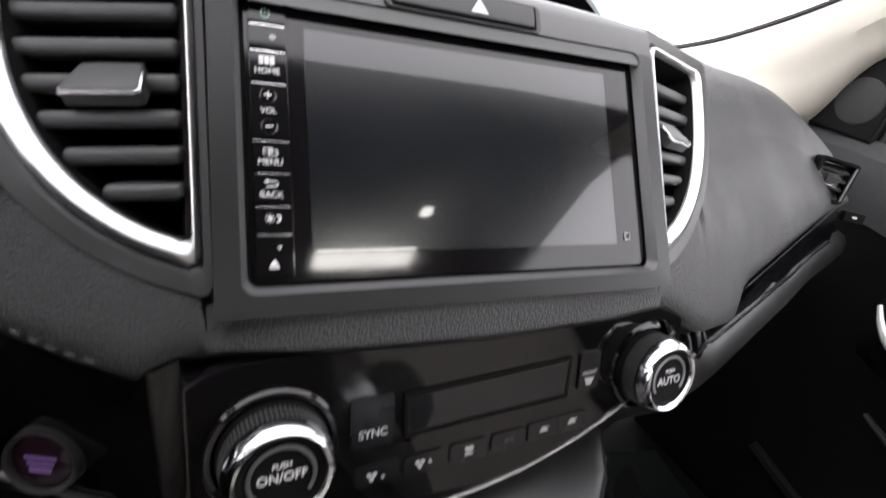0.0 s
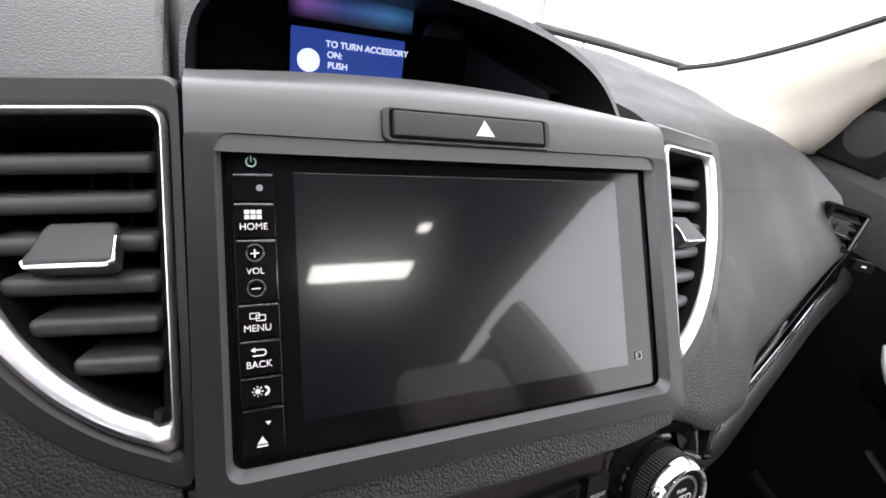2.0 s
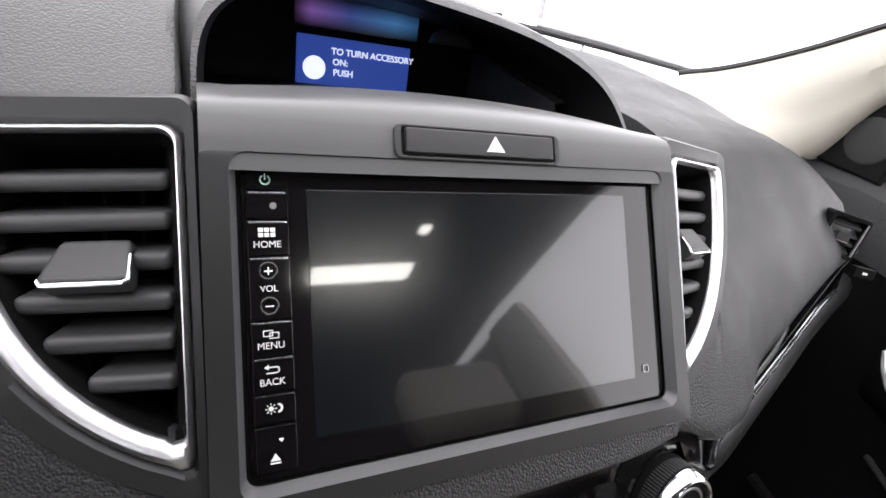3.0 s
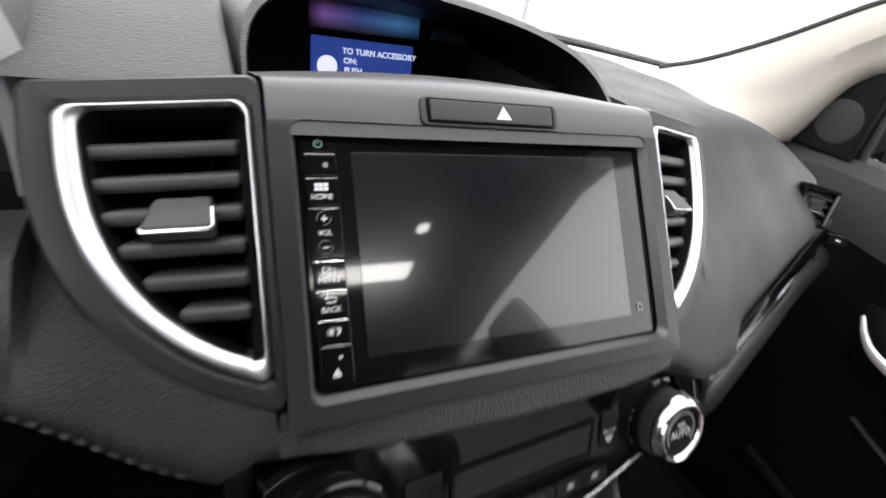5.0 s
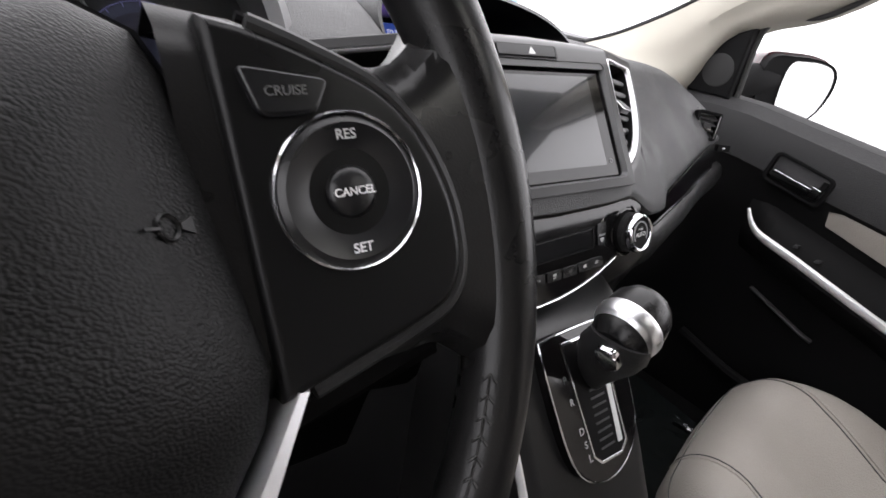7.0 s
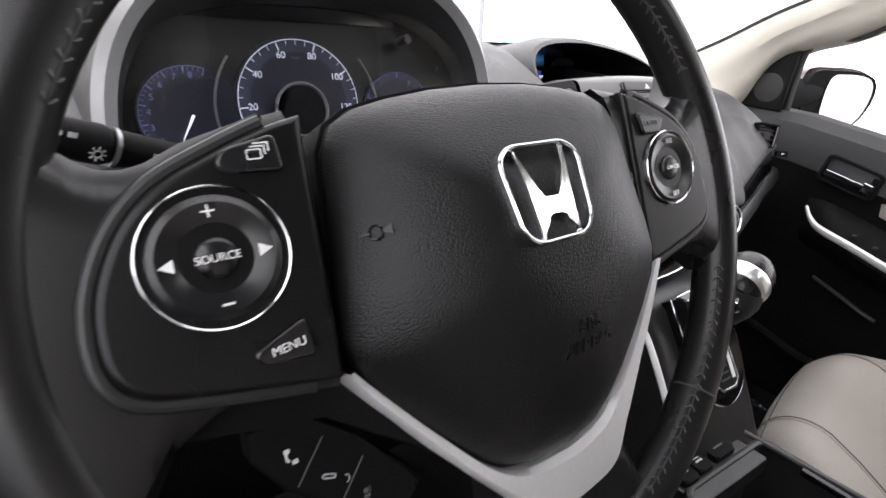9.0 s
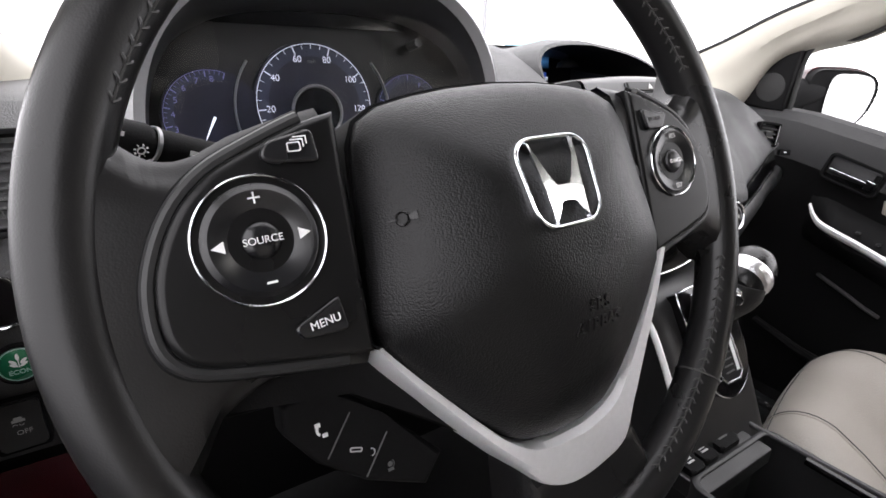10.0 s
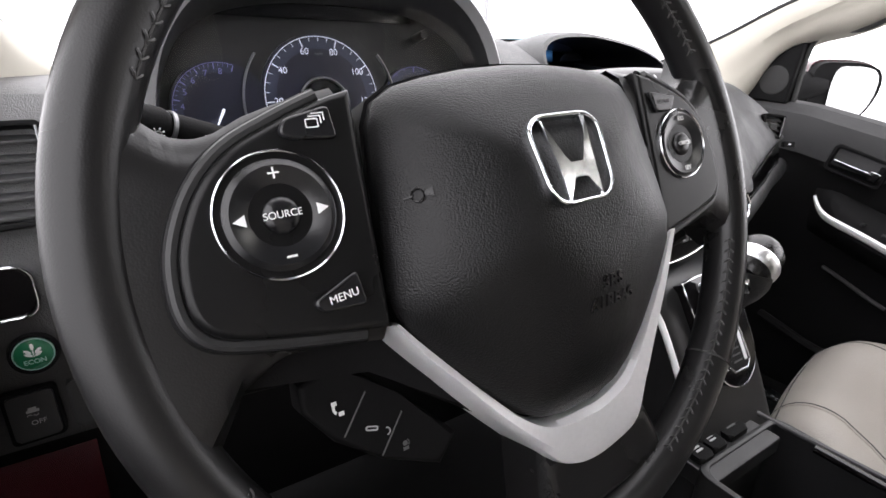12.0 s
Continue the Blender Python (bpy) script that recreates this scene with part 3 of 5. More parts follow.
legend("VOL", 0.0028, KX, 0.0094, KEYCAPS[3])
part("windows_symbol", merge(put(ring(rounded(0.003, 0.002, 0.0003), rounded(0.0024, 0.0014, 0.0002), 0, 0.0001), at(KX - 0.0008, -0.0044, KZ)), put(ring(rounded(0.003, 0.002, 0.0003), rounded(0.0024, 0.0014, 0.0002), 0, 0.0001), at(KX + 0.0010, -0.0051, KZ + 0.0001))), WHITE, KEYCAPS[4])
legend("MENU", 0.0030, KX, -0.0083, KEYCAPS[4])
part("return_symbol", merge(put(lathe([(0.0007, 0), (0.0011, 0)], 12, math.pi, -math.pi / 2), at(KX + 0.0012, -0.0158, KZ)), box(KX - 0.0012, KX + 0.0012, -0.0151, -0.0147, KZ, KZ + 0.0001), box(KX - 0.0018, KX + 0.0012, -0.0169, -0.0165, KZ, KZ + 0.0001), slab([(KX - 0.0024, -0.0149), (KX - 0.0010, -0.0140), (KX - 0.0010, -0.0158)][::-1], KZ, KZ + 0.0001)), WHITE, KEYCAPS[5])
legend("BACK", 0.0030, KX, -0.0195, KEYCAPS[5])
part("day_night_symbol", merge(put(lathe([(0, 0), (0.0008, 0)], 14), at(KX - 0.0008, -0.0276, KZ)), *[put(box(0.0011, 0.0017, -0.00015, 0.00015, 0, 0.0001), at(KX - 0.0008, -0.0276, KZ) @ Matrix.Rotation(radians(45 * q), 4, "Z")) for q in range(8)], put(lathe([(0.0008, 0), (0.0015, 0)], 14, math.pi, -math.pi / 2), at(KX + 0.0013, -0.0276, KZ))), WHITE, KEYCAPS[6])
part("down_mark", slab([(KX + 0.001, -0.0370), (KX + 0.0028, -0.0370), (KX + 0.0019, -0.0382)][::-1], KZ, KZ + 0.0001), WHITE, KEYCAPS[7])
part("eject_symbol", merge(slab([(KX - 0.0016, -0.0436), (KX + 0.0016, -0.0436), (KX, -0.0413)], KZ, KZ + 0.0001), box(KX - 0.0016, KX + 0.0016, -0.0445, -0.0440, KZ, KZ + 0.0001)), WHITE, KEYCAPS[7])

# ---- centre vents ----
def vent_outline(top, inner, outer, n=34, r=0.0055):
    """The vent's D shape, moved outwards at its top, inner and curved edges."""
    out = []
    for k in range(6):
        a = radians(180 - 90 * k / 5)
        out.append((-inner + r + r * math.cos(a), 0.004 + top - r + r * math.sin(a)))
    for k in range(6):
        a = radians(90 - 84 * k / 5)
        out.append((VW + outer - r + r * math.cos(a), 0.004 + top - r + r * math.sin(a)))
    for k in range(1, n + 1):
        b = 0.03 + 0.955 * (k / n) ** 0.8
        out.append((-inner + (VW + outer + inner) * vent_curve(b), -b * (VH + outer)))
    out.append((-inner + 0.004, -VH - outer))
    out.append((-inner + 0.0012, -VH - outer + 0.0006))
    out.append((-inner, -VH - outer + 0.003))
    out.append((-inner, -VH * 0.5))
    return [(x + LEAN * y, y) for x, y in out]


def centre_vent(m, s):
    v = thing("air_vent", m, "black centre air vent with louvres and satin chrome rim", "air vent", "centre air vents")

    def band(*rows):
        """A skin over outlines given as ((top, inner, outer), height)."""
        pts = []
        for offsets, z in rows:
            p = [(s * x, y, z) for x, y in vent_outline(*offsets)]
            pts.append(p + p[:1])
        return weld(loft(pts))

    part("surround", band(((0.011, 0.004, 0.0135), -0.05), ((0.011, 0.004, 0.0135), -0.006), ((0.010, 0.004, 0.0125), -0.0015), ((0.008, 0.0038, 0.010), 0.0012), ((0.002, 0.0012, 0.003), 0.0010), ((0.0, 0.0, 0.0), -0.0010)), BEZEL, v, "satin dark grey surround")
    rim = [(0.0, -0.006), (0.0, 0.0006), (0.12, 0.0020), (0.35, 0.0030), (0.62, 0.0028), (0.88, 0.0014), (1.0, -0.0006), (1.0, -0.012)]
    part("rim", band(*[((-0.0022 * d, -0.0019 * d, -0.0082 * d), z) for d, z in rim]), SATINCHROME, v, "satin chrome rim")
    part("inner_bevel", band(((-0.0022, -0.0019, -0.0082), -0.001), ((-0.0036, -0.0050, -0.0094), -0.007), ((-0.0046, -0.0058, -0.0097), -0.045)), BLACK, v)
    back = [(s * x, y) for x, y in vent_outline(-0.003, -0.003, -0.005)]
    part("duct", slab(back if s < 0 else back[::-1], -0.048, -0.043), BLACK, v)
    for k in range(7):
        y = -0.0125 - 0.0123 * k
        w = VW * vent_curve(-y / (VH - 0.006)) - 0.0066
        if w < 0.014:
            continue
        lo, hi = 0.0062 + LEAN * y, w + LEAN * y
        if s < 0:
            lo, hi = -hi, -lo
        bm = box(lo, hi, -0.0030, 0.0030, -0.022, -0.0040, 0.0024, 4)
        part("slat", put(bm, at(0, y) @ Matrix.Translation((0, 0, -0.004)) @ Matrix.Rotation(radians(16), 4, "X") @ Matrix.Translation((0, 0, 0.004))), SLAT, v)
        part("pivot", put(lathe([(0, 0.0035), (0.0016, 0.003), (0.0018, 0)], 10), at(lo + 0.0005 if s > 0 else hi - 0.0005, y, -0.012)), BLACK, v)
    for k in range(4):
        x = s * (0.010 + 0.0125 * k)
        part("vane", box(x - 0.0006, x + 0.0006, -0.070 + 0.009 * k, -0.006, -0.041, -0.026), BLACK, v)
    T = at(s * 0.0270, -0.0392)
    F = T @ Matrix.Rotation(radians(-34), 4, "X")
    tab = part("tab", put(cushion(soften([(-0.0100, 0.0110), (-0.0128, -0.0045), (0.0128, -0.0045), (0.0106, 0.0110)], 0.0026), -0.005, 0.0015, 0.0018), F), SATIN, v, "grey thumb tab")
    part("tab_edge", put(tube([(s * x, y, z) for x, y, z in ((0.0122, -0.0030, 0.0004), (0.0112, -0.0046, 0.0002), (-0.0108, -0.0046, 0.0002), (-0.0124, -0.0036, 0.0004), (-0.0122, -0.0010, 0.0008), (-0.0112, 0.0050, 0.0008))], 0.0007, 8), F), CHROME, tab, "bright edge line")
    return v


centre_vent(VENT_R, 1)
centre_vent(VENT_L, -1)

# ---- climate panel ----
climate = thing("climate_control_panel", CLIMATE, "piano black climate panel with two chrome-ringed knobs", "climate control")


def climate_low(u):
    return -0.0285 + 0.0225 * min(abs(u + 0.03) / 0.11, 1.2) ** 2.2


top_edge = [(u, 0.0475 - 0.014 * max(abs(u) - 0.100, 0) / 0.03) for u in stations(0.122, -0.113, 26)]
low_edge = [(u, climate_low(u)) for u in stations(-0.113, 0.122, 36)]
part("body", slab(top_edge + low_edge, -0.04, 0, 0.0012), GLOSS, climate)
part("chrome_line", tube([(u, climate_low(u), 0.0002) for u in stations(-0.110, 0.118, 40)], 0.0010, 8), CHROME, climate)
disp = part("display", slab([(-0.0355, 0.0240), (-0.0350, 0.0085), (0.0445, 0.0095), (0.0455, 0.0260)], 0.0, 0.0009, 0.0004), SMOKE, climate, "smoked display window")
part("display_frame", ring([(-0.0368, 0.0255), (-0.0363, 0.0070), (0.0458, 0.0080), (0.0470, 0.0275)], [(-0.0355, 0.0240), (-0.0350, 0.0085), (0.0445, 0.0095), (0.0455, 0.0260)], -0.001, 0.0013), BLACK, disp)


def climate_key(u, v, w, h, word=None, size=0.0036):
    k = part("key", put(slab(rounded(w, h, 0.0012), -0.002, 0.0011, 0.0005), at(u, v)), KEYBLACK, climate)
    if word:
        part("legend", text_mesh(word, size, at(u, v - h * 0.22, 0.0013), bold=0.00007), DIMWHITE, k)
    return k


climate_key(-0.0495, 0.0165, 0.0170, 0.0205, "SYNC", 0.0046)
fk = climate_key(0.0585, 0.0190, 0.0125, 0.0190)
part("legend", text_mesh("FRONT", 0.0028, at(0.0585, 0.0180, 0.0013)), DIMWHITE, fk)
part("demist_symbol", slab([(0.0555, 0.0155), (0.0615, 0.0155), (0.0598, 0.0118), (0.0572, 0.0118)][::-1], 0.0011, 0.0013), DIMWHITE, fk)
for i, u in enumerate((-0.0475, -0.0270, -0.0062, 0.0145, 0.0338, 0.0505)):
    k = climate_key(u, -0.0065 + 0.028 * max(u - 0.02, 0) ** 1.0, 0.0180, 0.0085)
    y = -0.0062 + 0.028 * max(u - 0.02, 0)
    if i < 2:
        part("fan_symbol", merge(*[put(lathe([(0, 0), (0.0011, 0)], 10), at(u - 0.0022 + 0.0013 * math.cos(q), y + 0.0013 * math.sin(q), 0.0012)) for q in (0.5, 2.6, 4.7)], slab([(u + 0.0014, y - 0.0008), (u + 0.0034, y - 0.0008), (u + 0.0024, y + (0.0012 if i else -0.0022))][::(1 if i else -1)], 0.0011, 0.0013)), DIMWHITE, k)
    elif i == 2:
        part("mode_symbol", merge(slab([(u - 0.0022, y + 0.0018), (u + 0.0022, y + 0.0018), (u + 0.0016, y - 0.0004), (u - 0.0016, y - 0.0004)][::-1], 0.0011, 0.0013), box(u - 0.002, u + 0.002, y - 0.0022, y - 0.0014, 0.0011, 0.0013)), DIMWHITE, k)
    elif i == 3:
        part("legend", text_mesh("A/C", 0.0032, at(u, y, 0.0013)), DIMGREY, k)
    else:
        part("air_symbol", merge(slab([(u - 0.0026, y - 0.0012), (u + 0.0024, y - 0.0012), (u + 0.0012, y + 0.0014), (u - 0.0012, y + 0.0014)], 0.0011, 0.0013), box(u + 0.0016, u + 0.0030, y + 0.0008, y + 0.0012, 0.0011, 0.0014)), DIMWHITE, k)


def climate_knob(u, v, words):
    k = part("knob", put(lathe([(0.0, 0.0155), (0.0125, 0.0155), (0.0130, 0.0160), (0.0165, 0.0165), (0.0178, 0.0135), (0.0184, 0.004), (0.0190, 0.0)], 56), at(u, v)), BLACK, climate, "black turning knob")
    part("knurled_side", put(merge(*[put(box(0.0180, 0.0185, -0.0004, 0.0004, 0.001, 0.0105), Matrix.Rotation(2 * math.pi * q / 72, 4, "Z")) for q in range(72)]), at(u, v)), SLAT, k)
    part("chrome_ring", put(lathe([(0.0140, 0.0158), (0.0147, 0.0172), (0.0158, 0.0177), (0.0171, 0.0166), (0.0180, 0.0143), (0.0184, 0.0118)], 56), at(u, v)), CHROME, k)
    part("inner_ring", put(lathe([(0.0098, 0.0156), (0.0101, 0.0161), (0.0110, 0.0161), (0.0113, 0.0156)], 40, 4.4, -0.63), at(u, v)), STEEL, k)
    for word, size, dy in words:
        part("legend", text_mesh(word, size, at(u, v + dy, 0.0157), bold=0.00005), WHITE, k)
    part("bezel", put(lathe([(0.0192, 0.0), (0.0205, 0.0012), (0.0222, 0.001), (0.0232, 0.0)], 56), at(u, v)), GLOSS, k)
    return k


climate_knob(-0.0855, 0.0132, (("PUSH", 0.0026, 0.0042), ("ON/OFF", 0.0044, 0.0), ))
climate_knob(0.0965, 0.0150, (("PUSH", 0.0026, 0.0036), ("AUTO", 0.0056, -0.0014)))

# start button
START = frame_of((-0.1565, -0.0225, 0.8775), (1, -0.4, 0), (0, 0.25, 0.97))
st = thing("start_button", START, "round dark engine start button with a worn metal ring", "button")
part("ring", lathe([(0.0112, 0.0), (0.0116, 0.004), (0.0130, 0.005), (0.0140, 0.003), (0.0144, -0.004)], 40), SATIN, st)
cap = part("cap", lathe([(0, 0.0035), (0.009, 0.0032), (0.0118, 0.002), (0.0120, -0.002)], 36), VIOLET, st)
part("legend_bars", merge(box(-0.0058, 0.0058, 0.0012, 0.0026, 0.0036, 0.0038), box(-0.0048, 0.0048, -0.0012, 0.0002, 0.0036, 0.0038), box(-0.0040, 0.0040, -0.0042, -0.0022, 0.0036, 0.0038)), VIOLETLIT, cap)

# ---- steering wheel ----
TIP, YAW = radians(20.68), radians(-0.37)
WHEEL = frame_of((-0.3652, -0.2050, 1.0135), (math.cos(YAW), math.sin(YAW), 0), (-math.sin(YAW) * math.sin(TIP), math.cos(YAW) * math.sin(TIP), math.cos(TIP))) @ Matrix.Rotation(radians(2.5), 4, "Z")
wheel = thing("steering_wheel", WHEEL, "black leather steering wheel, stitched rim, switch pads, silver lower spoke", "steering wheel")
RIM = 0.1660


def rim_radius(a):
    """The rim swells at the thumb rests."""
    c = abs(math.cos(a - radians(8) if math.cos(a) > 0 else a + radians(8)))
    return 0.0119 + 0.0006 * max(c, 0) ** 6


angles = [2 * math.pi * k / 120 for k in range(120)]
rim_rows = []
for a in angles + angles[:1]:
    r = rim_radius(a)
    rim_rows.append([((RIM + r * math.cos(q)) * math.cos(a), (RIM + r * math.cos(q)) * math.sin(a), r * math.sin(q)) for q in (2 * math.pi * j / 20 for j in range(20))])
part("rim", weld(loft(rim_rows, True)), LEATHER, wheel)


def rim_point(a, q, lift=0.0):
    r = rim_radius(a) + lift
    return Vector(((RIM + r * math.cos(q)) * math.cos(a), (RIM + r * math.cos(q)) * math.sin(a), r * math.sin(q)))


for lo, hi in ((-66, -17), (25, 58), (122, 155), (207, 242)):
    seam, k = [], lo
    while k < hi:
        a, b = radians(k), radians(k + 0.9)
        for q0, q1, aa, bb in ((2.22, 2.42, a, b), (2.42, 2.62, b, a)):
            seam.append(tube([rim_point(aa, q0, 0.0001), rim_point((aa + bb) / 2, (q0 + q1) / 2, 0.0005), rim_point(bb, q1, -0.0002)], 0.00055, 5))
        k += 2.3
    part("seam", tube([rim_point(radians(d), 2.42, -0.0001) for d in stations(lo, hi, 60)], 0.00055, 5), BLACKTHREAD, wheel)
    part("stitching", merge(*seam), BLACKTHREAD, wheel, "black cross-stitching along the rim")
for a in (-43, 223):
    part("leather_joint", tube([rim_point(radians(a), q, 0.0002) for q in (2 * math.pi * j / 28 for j in range(28))], 0.0006, 5, close=True), BLACKTHREAD, wheel)

BAG = [(0.0, 0.0665), (0.025, 0.0655), (0.045, 0.0630), (0.060, 0.0598), (0.0690, 0.0545), (0.0735, 0.045), (0.0770, 0.015), (0.0800, -0.005), (0.0822, -0.022), (0.0785, -0.035), (0.0665, -0.0515), (0.0560, -0.0640), (0.0450, -0.0760), (0.033, -0.0870), (0.023, -0.0930), (0.010, -0.0960)]


SHIFT = 0.005
bag = [(x + SHIFT, y) for x, y in BAG + [(-x, y) for x, y in BAG[:0:-1]]]


def bag_height(s):
    return 0.007 + 0.037 * max(1 - s ** 2.3, 0) ** 0.75


rows = [[(x, y, -0.02) for x, y in bag], [(x, y, 0.004) for x, y in bag]]
for s in (1.0, 0.995, 0.985, 0.965, 0.93, 0.88, 0.8, 0.7, 0.55, 0.4, 0.2):
    rows.append([(x * s, y * s, bag_height(s) - 0.08 * max(y * s - 0.01, -0.02)) for x, y in bag])
bm = loft(rows, True)
bm.verts.ensure_lookup_table()
bm.faces.new(bm.verts[-len(bag):])
part("airbag_cover", bm, AIRBAG, wheel, "grained black airbag cover")
part("airbag_gap", ring([(x * 1.02, y * 1.02) for x, y in bag], [(x * 0.985, y * 0.985) for x, y in bag], -0.03, 0.0005), BLACK, wheel)


def web_outline(s):
    """The switch pad beside the airbag cover, on the side s."""
    q = [(v.x, v.y) for v in smooth_path([(x, y, 0) for x, y in ((0.0770, 0.0570), (0.0901, 0.0538), (0.1070, 0.0474), (0.1226, 0.0400), (0.1341, 0.0291), (0.1419, 0.0141), (0.1443, 0.0007), (0.1430, -0.0105), (0.1360, -0.0183), (0.1194, -0.0230), (0.1006, -0.0269), (0.0800, -0.0309))], 4)]
    q = [(s * (x if s < 0 else 0.0855 + (x - 0.077) * 0.87), y) for x, y in q]
    return q if s < 0 else q[::-1]


def leather_web(s):
    """The leather that runs from the rim under the switch pad, flaring into the rim."""
    rows = []
    for x in stations(0.078, 0.160, 24):
        top = trace(x, ((0.078, 0.0622), (0.0952, 0.0590), (0.1116, 0.0544), (0.1235, 0.0489), (0.1305, 0.0478), (0.1374, 0.0494), (0.146, 0.0570), (0.153, 0.0660), (0.160, 0.0800)))
        low = trace(x, ((0.078, -0.0385), (0.10, -0.0340), (0.1165, -0.0325), (0.1270, -0.0372), (0.133, -0.0405), (0.139, -0.0500), (0.146, -0.0600), (0.153, -0.0720), (0.160, -0.0870)))
        if s > 0:
            low = max(low, -0.0325 - 0.9 * max(x - 0.138, 0))
        h = 0.0088
        row = [(s * x, top - 0.002, -0.02)]
        for k in range(15):
            t = k / 14
            e = abs(2 * t - 1)
            row.append((s * x, blend(top, low, t), h - 0.010 * e ** 9))
        rows.append(row + [(s * x, low + 0.002, -0.02)])
    return loft(rows)


for s, side in ((-1, "left"), (1, "right")):
    part("leather_spoke", leather_web(s), LEATHER, wheel)
    pad = part("switch_pad", cushion(web_outline(s), -0.01, 0.0165, 0.0030), SWITCHPAD, wheel, "satin black switch pad")
    pad.matrix_basis = Matrix.Translation((0, 0, 0 if s < 0 else -0.005))
    edge = web_outline(s)[4:-2] if s < 0 else web_outline(s)[2:-4]
    grown = [[(s * 0.109 + (x - s * 0.109) * k, 0.012 + (y - 0.012) * k) for x, y in edge] for k in (1.05, 1.115)]
    part("pad_border", tube([(x, y, 0.0118) for x, y in grown[0]], 0.0026, 10), BEZEL, pad, "rounded satin border")
    part("border_gap", tube([(x, y, 0.0082) for x, y in grown[1]], 0.0014, 8), BLACK, pad)
    cx, cy, R = (-0.1106, 0.0168, 0.0213) if s < 0 else (0.1130, 0.0160, 0.0190)
    part("ring", put(lathe([(R - 0.0006, 0.0165), (R - 0.0005, 0.0178), (R - 0.0001, 0.0182), (R + 0.0003, 0.0178), (R + 0.0005, 0.0160)], 64), at(cx, cy)), CHROME, pad)
    part("rocker", put(lathe([(0.0, 0.0130), (0.0073, 0.0130), (0.0076, 0.0150), (0.0085, 0.0156), (0.0125, 0.0174), (0.0165, 0.0184), (0.0186, 0.0172), (0.0189, 0.0150)], 56), at(cx, cy)), KEYBLACK, pad, "gloss black four-way rocker")
    part("centre_key", put(lathe([(0.0, 0.0190), (0.0035, 0.0188), (0.0055, 0.0181), (0.0064, 0.0170), (0.0067, 0.0140)], 36), at(cx, cy)), KEYBLACK, pad)
    Z = 0.0188
    if s < 0:
        part("legend", text_mesh("SOURCE", 0.0034, at(cx, cy, 0.0193), bold=0.0), WHITE, pad)
        part("plus_mark", merge(box(cx - 0.0019, cx + 0.0019, cy + 0.0136, cy + 0.0141, Z - 0.0004, Z), box(cx - 0.00025, cx + 0.00025, cy + 0.0120, cy + 0.0157, Z - 0.0004, Z + 0.0001)), WHITE, pad)
        part("minus_mark", box(cx - 0.0017, cx + 0.0017, cy - 0.0143, cy - 0.0136, Z - 0.0004, Z), WHITE, pad)
        for d in (-1, 1):
            tri = [(cx + d * 0.0118, cy + 0.0020), (cx + d * 0.0158, cy), (cx + d * 0.0118, cy - 0.0020)]
            part("arrow_mark", slab(tri if d < 0 else tri[::-1], Z - 0.0004, Z), WHITE, pad)
        part("display_key", cushion(soften([(-0.1062, 0.0432), (-0.1036, 0.0478), (-0.0872, 0.0512), (-0.0860, 0.0392), (-0.1030, 0.0408)], 0.0026), 0.015, 0.0190, 0.0012), KEYBLACK, pad)
        cards = [put(ring(rounded(0.0046, 0.0032, 0.0006), rounded(0.0038, 0.0024, 0.0004), 0, 0.0002), at(-0.0945, 0.0452, 0.0191))]
        for q in (1, 2):
            cx2, cy2 = -0.0945 + 0.0012 * q, 0.0452 + 0.0009 * q
            cards += [box(cx2 - 0.0021, cx2 + 0.0023, cy2 + 0.0012, cy2 + 0.0016, 0.0191, 0.0193), box(cx2 + 0.0019, cx2 + 0.0023, cy2 - 0.0012, cy2 + 0.0012, 0.0191, 0.0193)]
        part("cards_symbol", merge(*cards), WHITE, pad)
        part("menu_key", cushion(soften([(-0.1073, -0.0140), (-0.0897, -0.0065), (-0.0880, -0.0197), (-0.1052, -0.0185)], 0.0024), 0.015, 0.0190, 0.0012), KEYBLACK, pad)
        part("legend", text_mesh("MENU", 0.0040, at(-0.0965, -0.0145, 0.0193, 6), bold=0.0), WHITE, pad)
    else:
        part("legend", text_mesh("CANCEL", 0.0028, at(cx, cy, 0.0193), bold=0.00005), WHITE, pad)
        part("legend", text_mesh("RES", 0.0034, at(cx, cy + 0.0135, Z), bold=0.00005), DIMWHITE, pad)
        part("legend", text_mesh("SET", 0.0034, at(cx, cy - 0.0138, Z), bold=0.00005), WHITE, pad)
        part("cruise_key", cushion(soften([(0.0905, 0.0460), (0.1115, 0.0425), (0.1070, 0.0345), (0.0940, 0.0345)], 0.0024), 0.015, 0.0190, 0.0012), KEYBLACK, pad)
        part("legend", text_mesh("CRUISE", 0.0030, at(0.1005, 0.0398, 0.0193), bold=0.00003), DIMGREY, pad)

# silver lower spoke, hugging the airbag cover
outer = [(-0.0785, -0.0315), (-0.0725, -0.0425), (-0.0645, -0.0535), (-0.0550, -0.0655), (-0.0455, -0.0780), (-0.0345, -0.0915), (-0.0190, -0.1094), (-0.0070, -0.1225), (0.0086, -0.1290), (0.0290, -0.1280), (0.0470, -0.1215), (0.0560, -0.1000), (0.0680, -0.0780), (0.0810, -0.0560), (0.0950, -0.0285)]
inner = [(-0.0755, -0.0315), (-0.0690, -0.0400), (-0.0600, -0.0512), (-0.0500, -0.0633), (-0.0400, -0.0750), (-0.0290, -0.0870), (-0.0180, -0.0950), (-0.0060, -0.0985), (0.0080, -0.0990), (0.0210, -0.0985), (0.0385, -0.0930), (0.0520, -0.0810), (0.0650, -0.0660), (0.0780, -0.0490), (0.0915, -0.0285)]


def spoke_w(y):
    return 0.013 - 0.12 * max(-y - 0.10, 0)


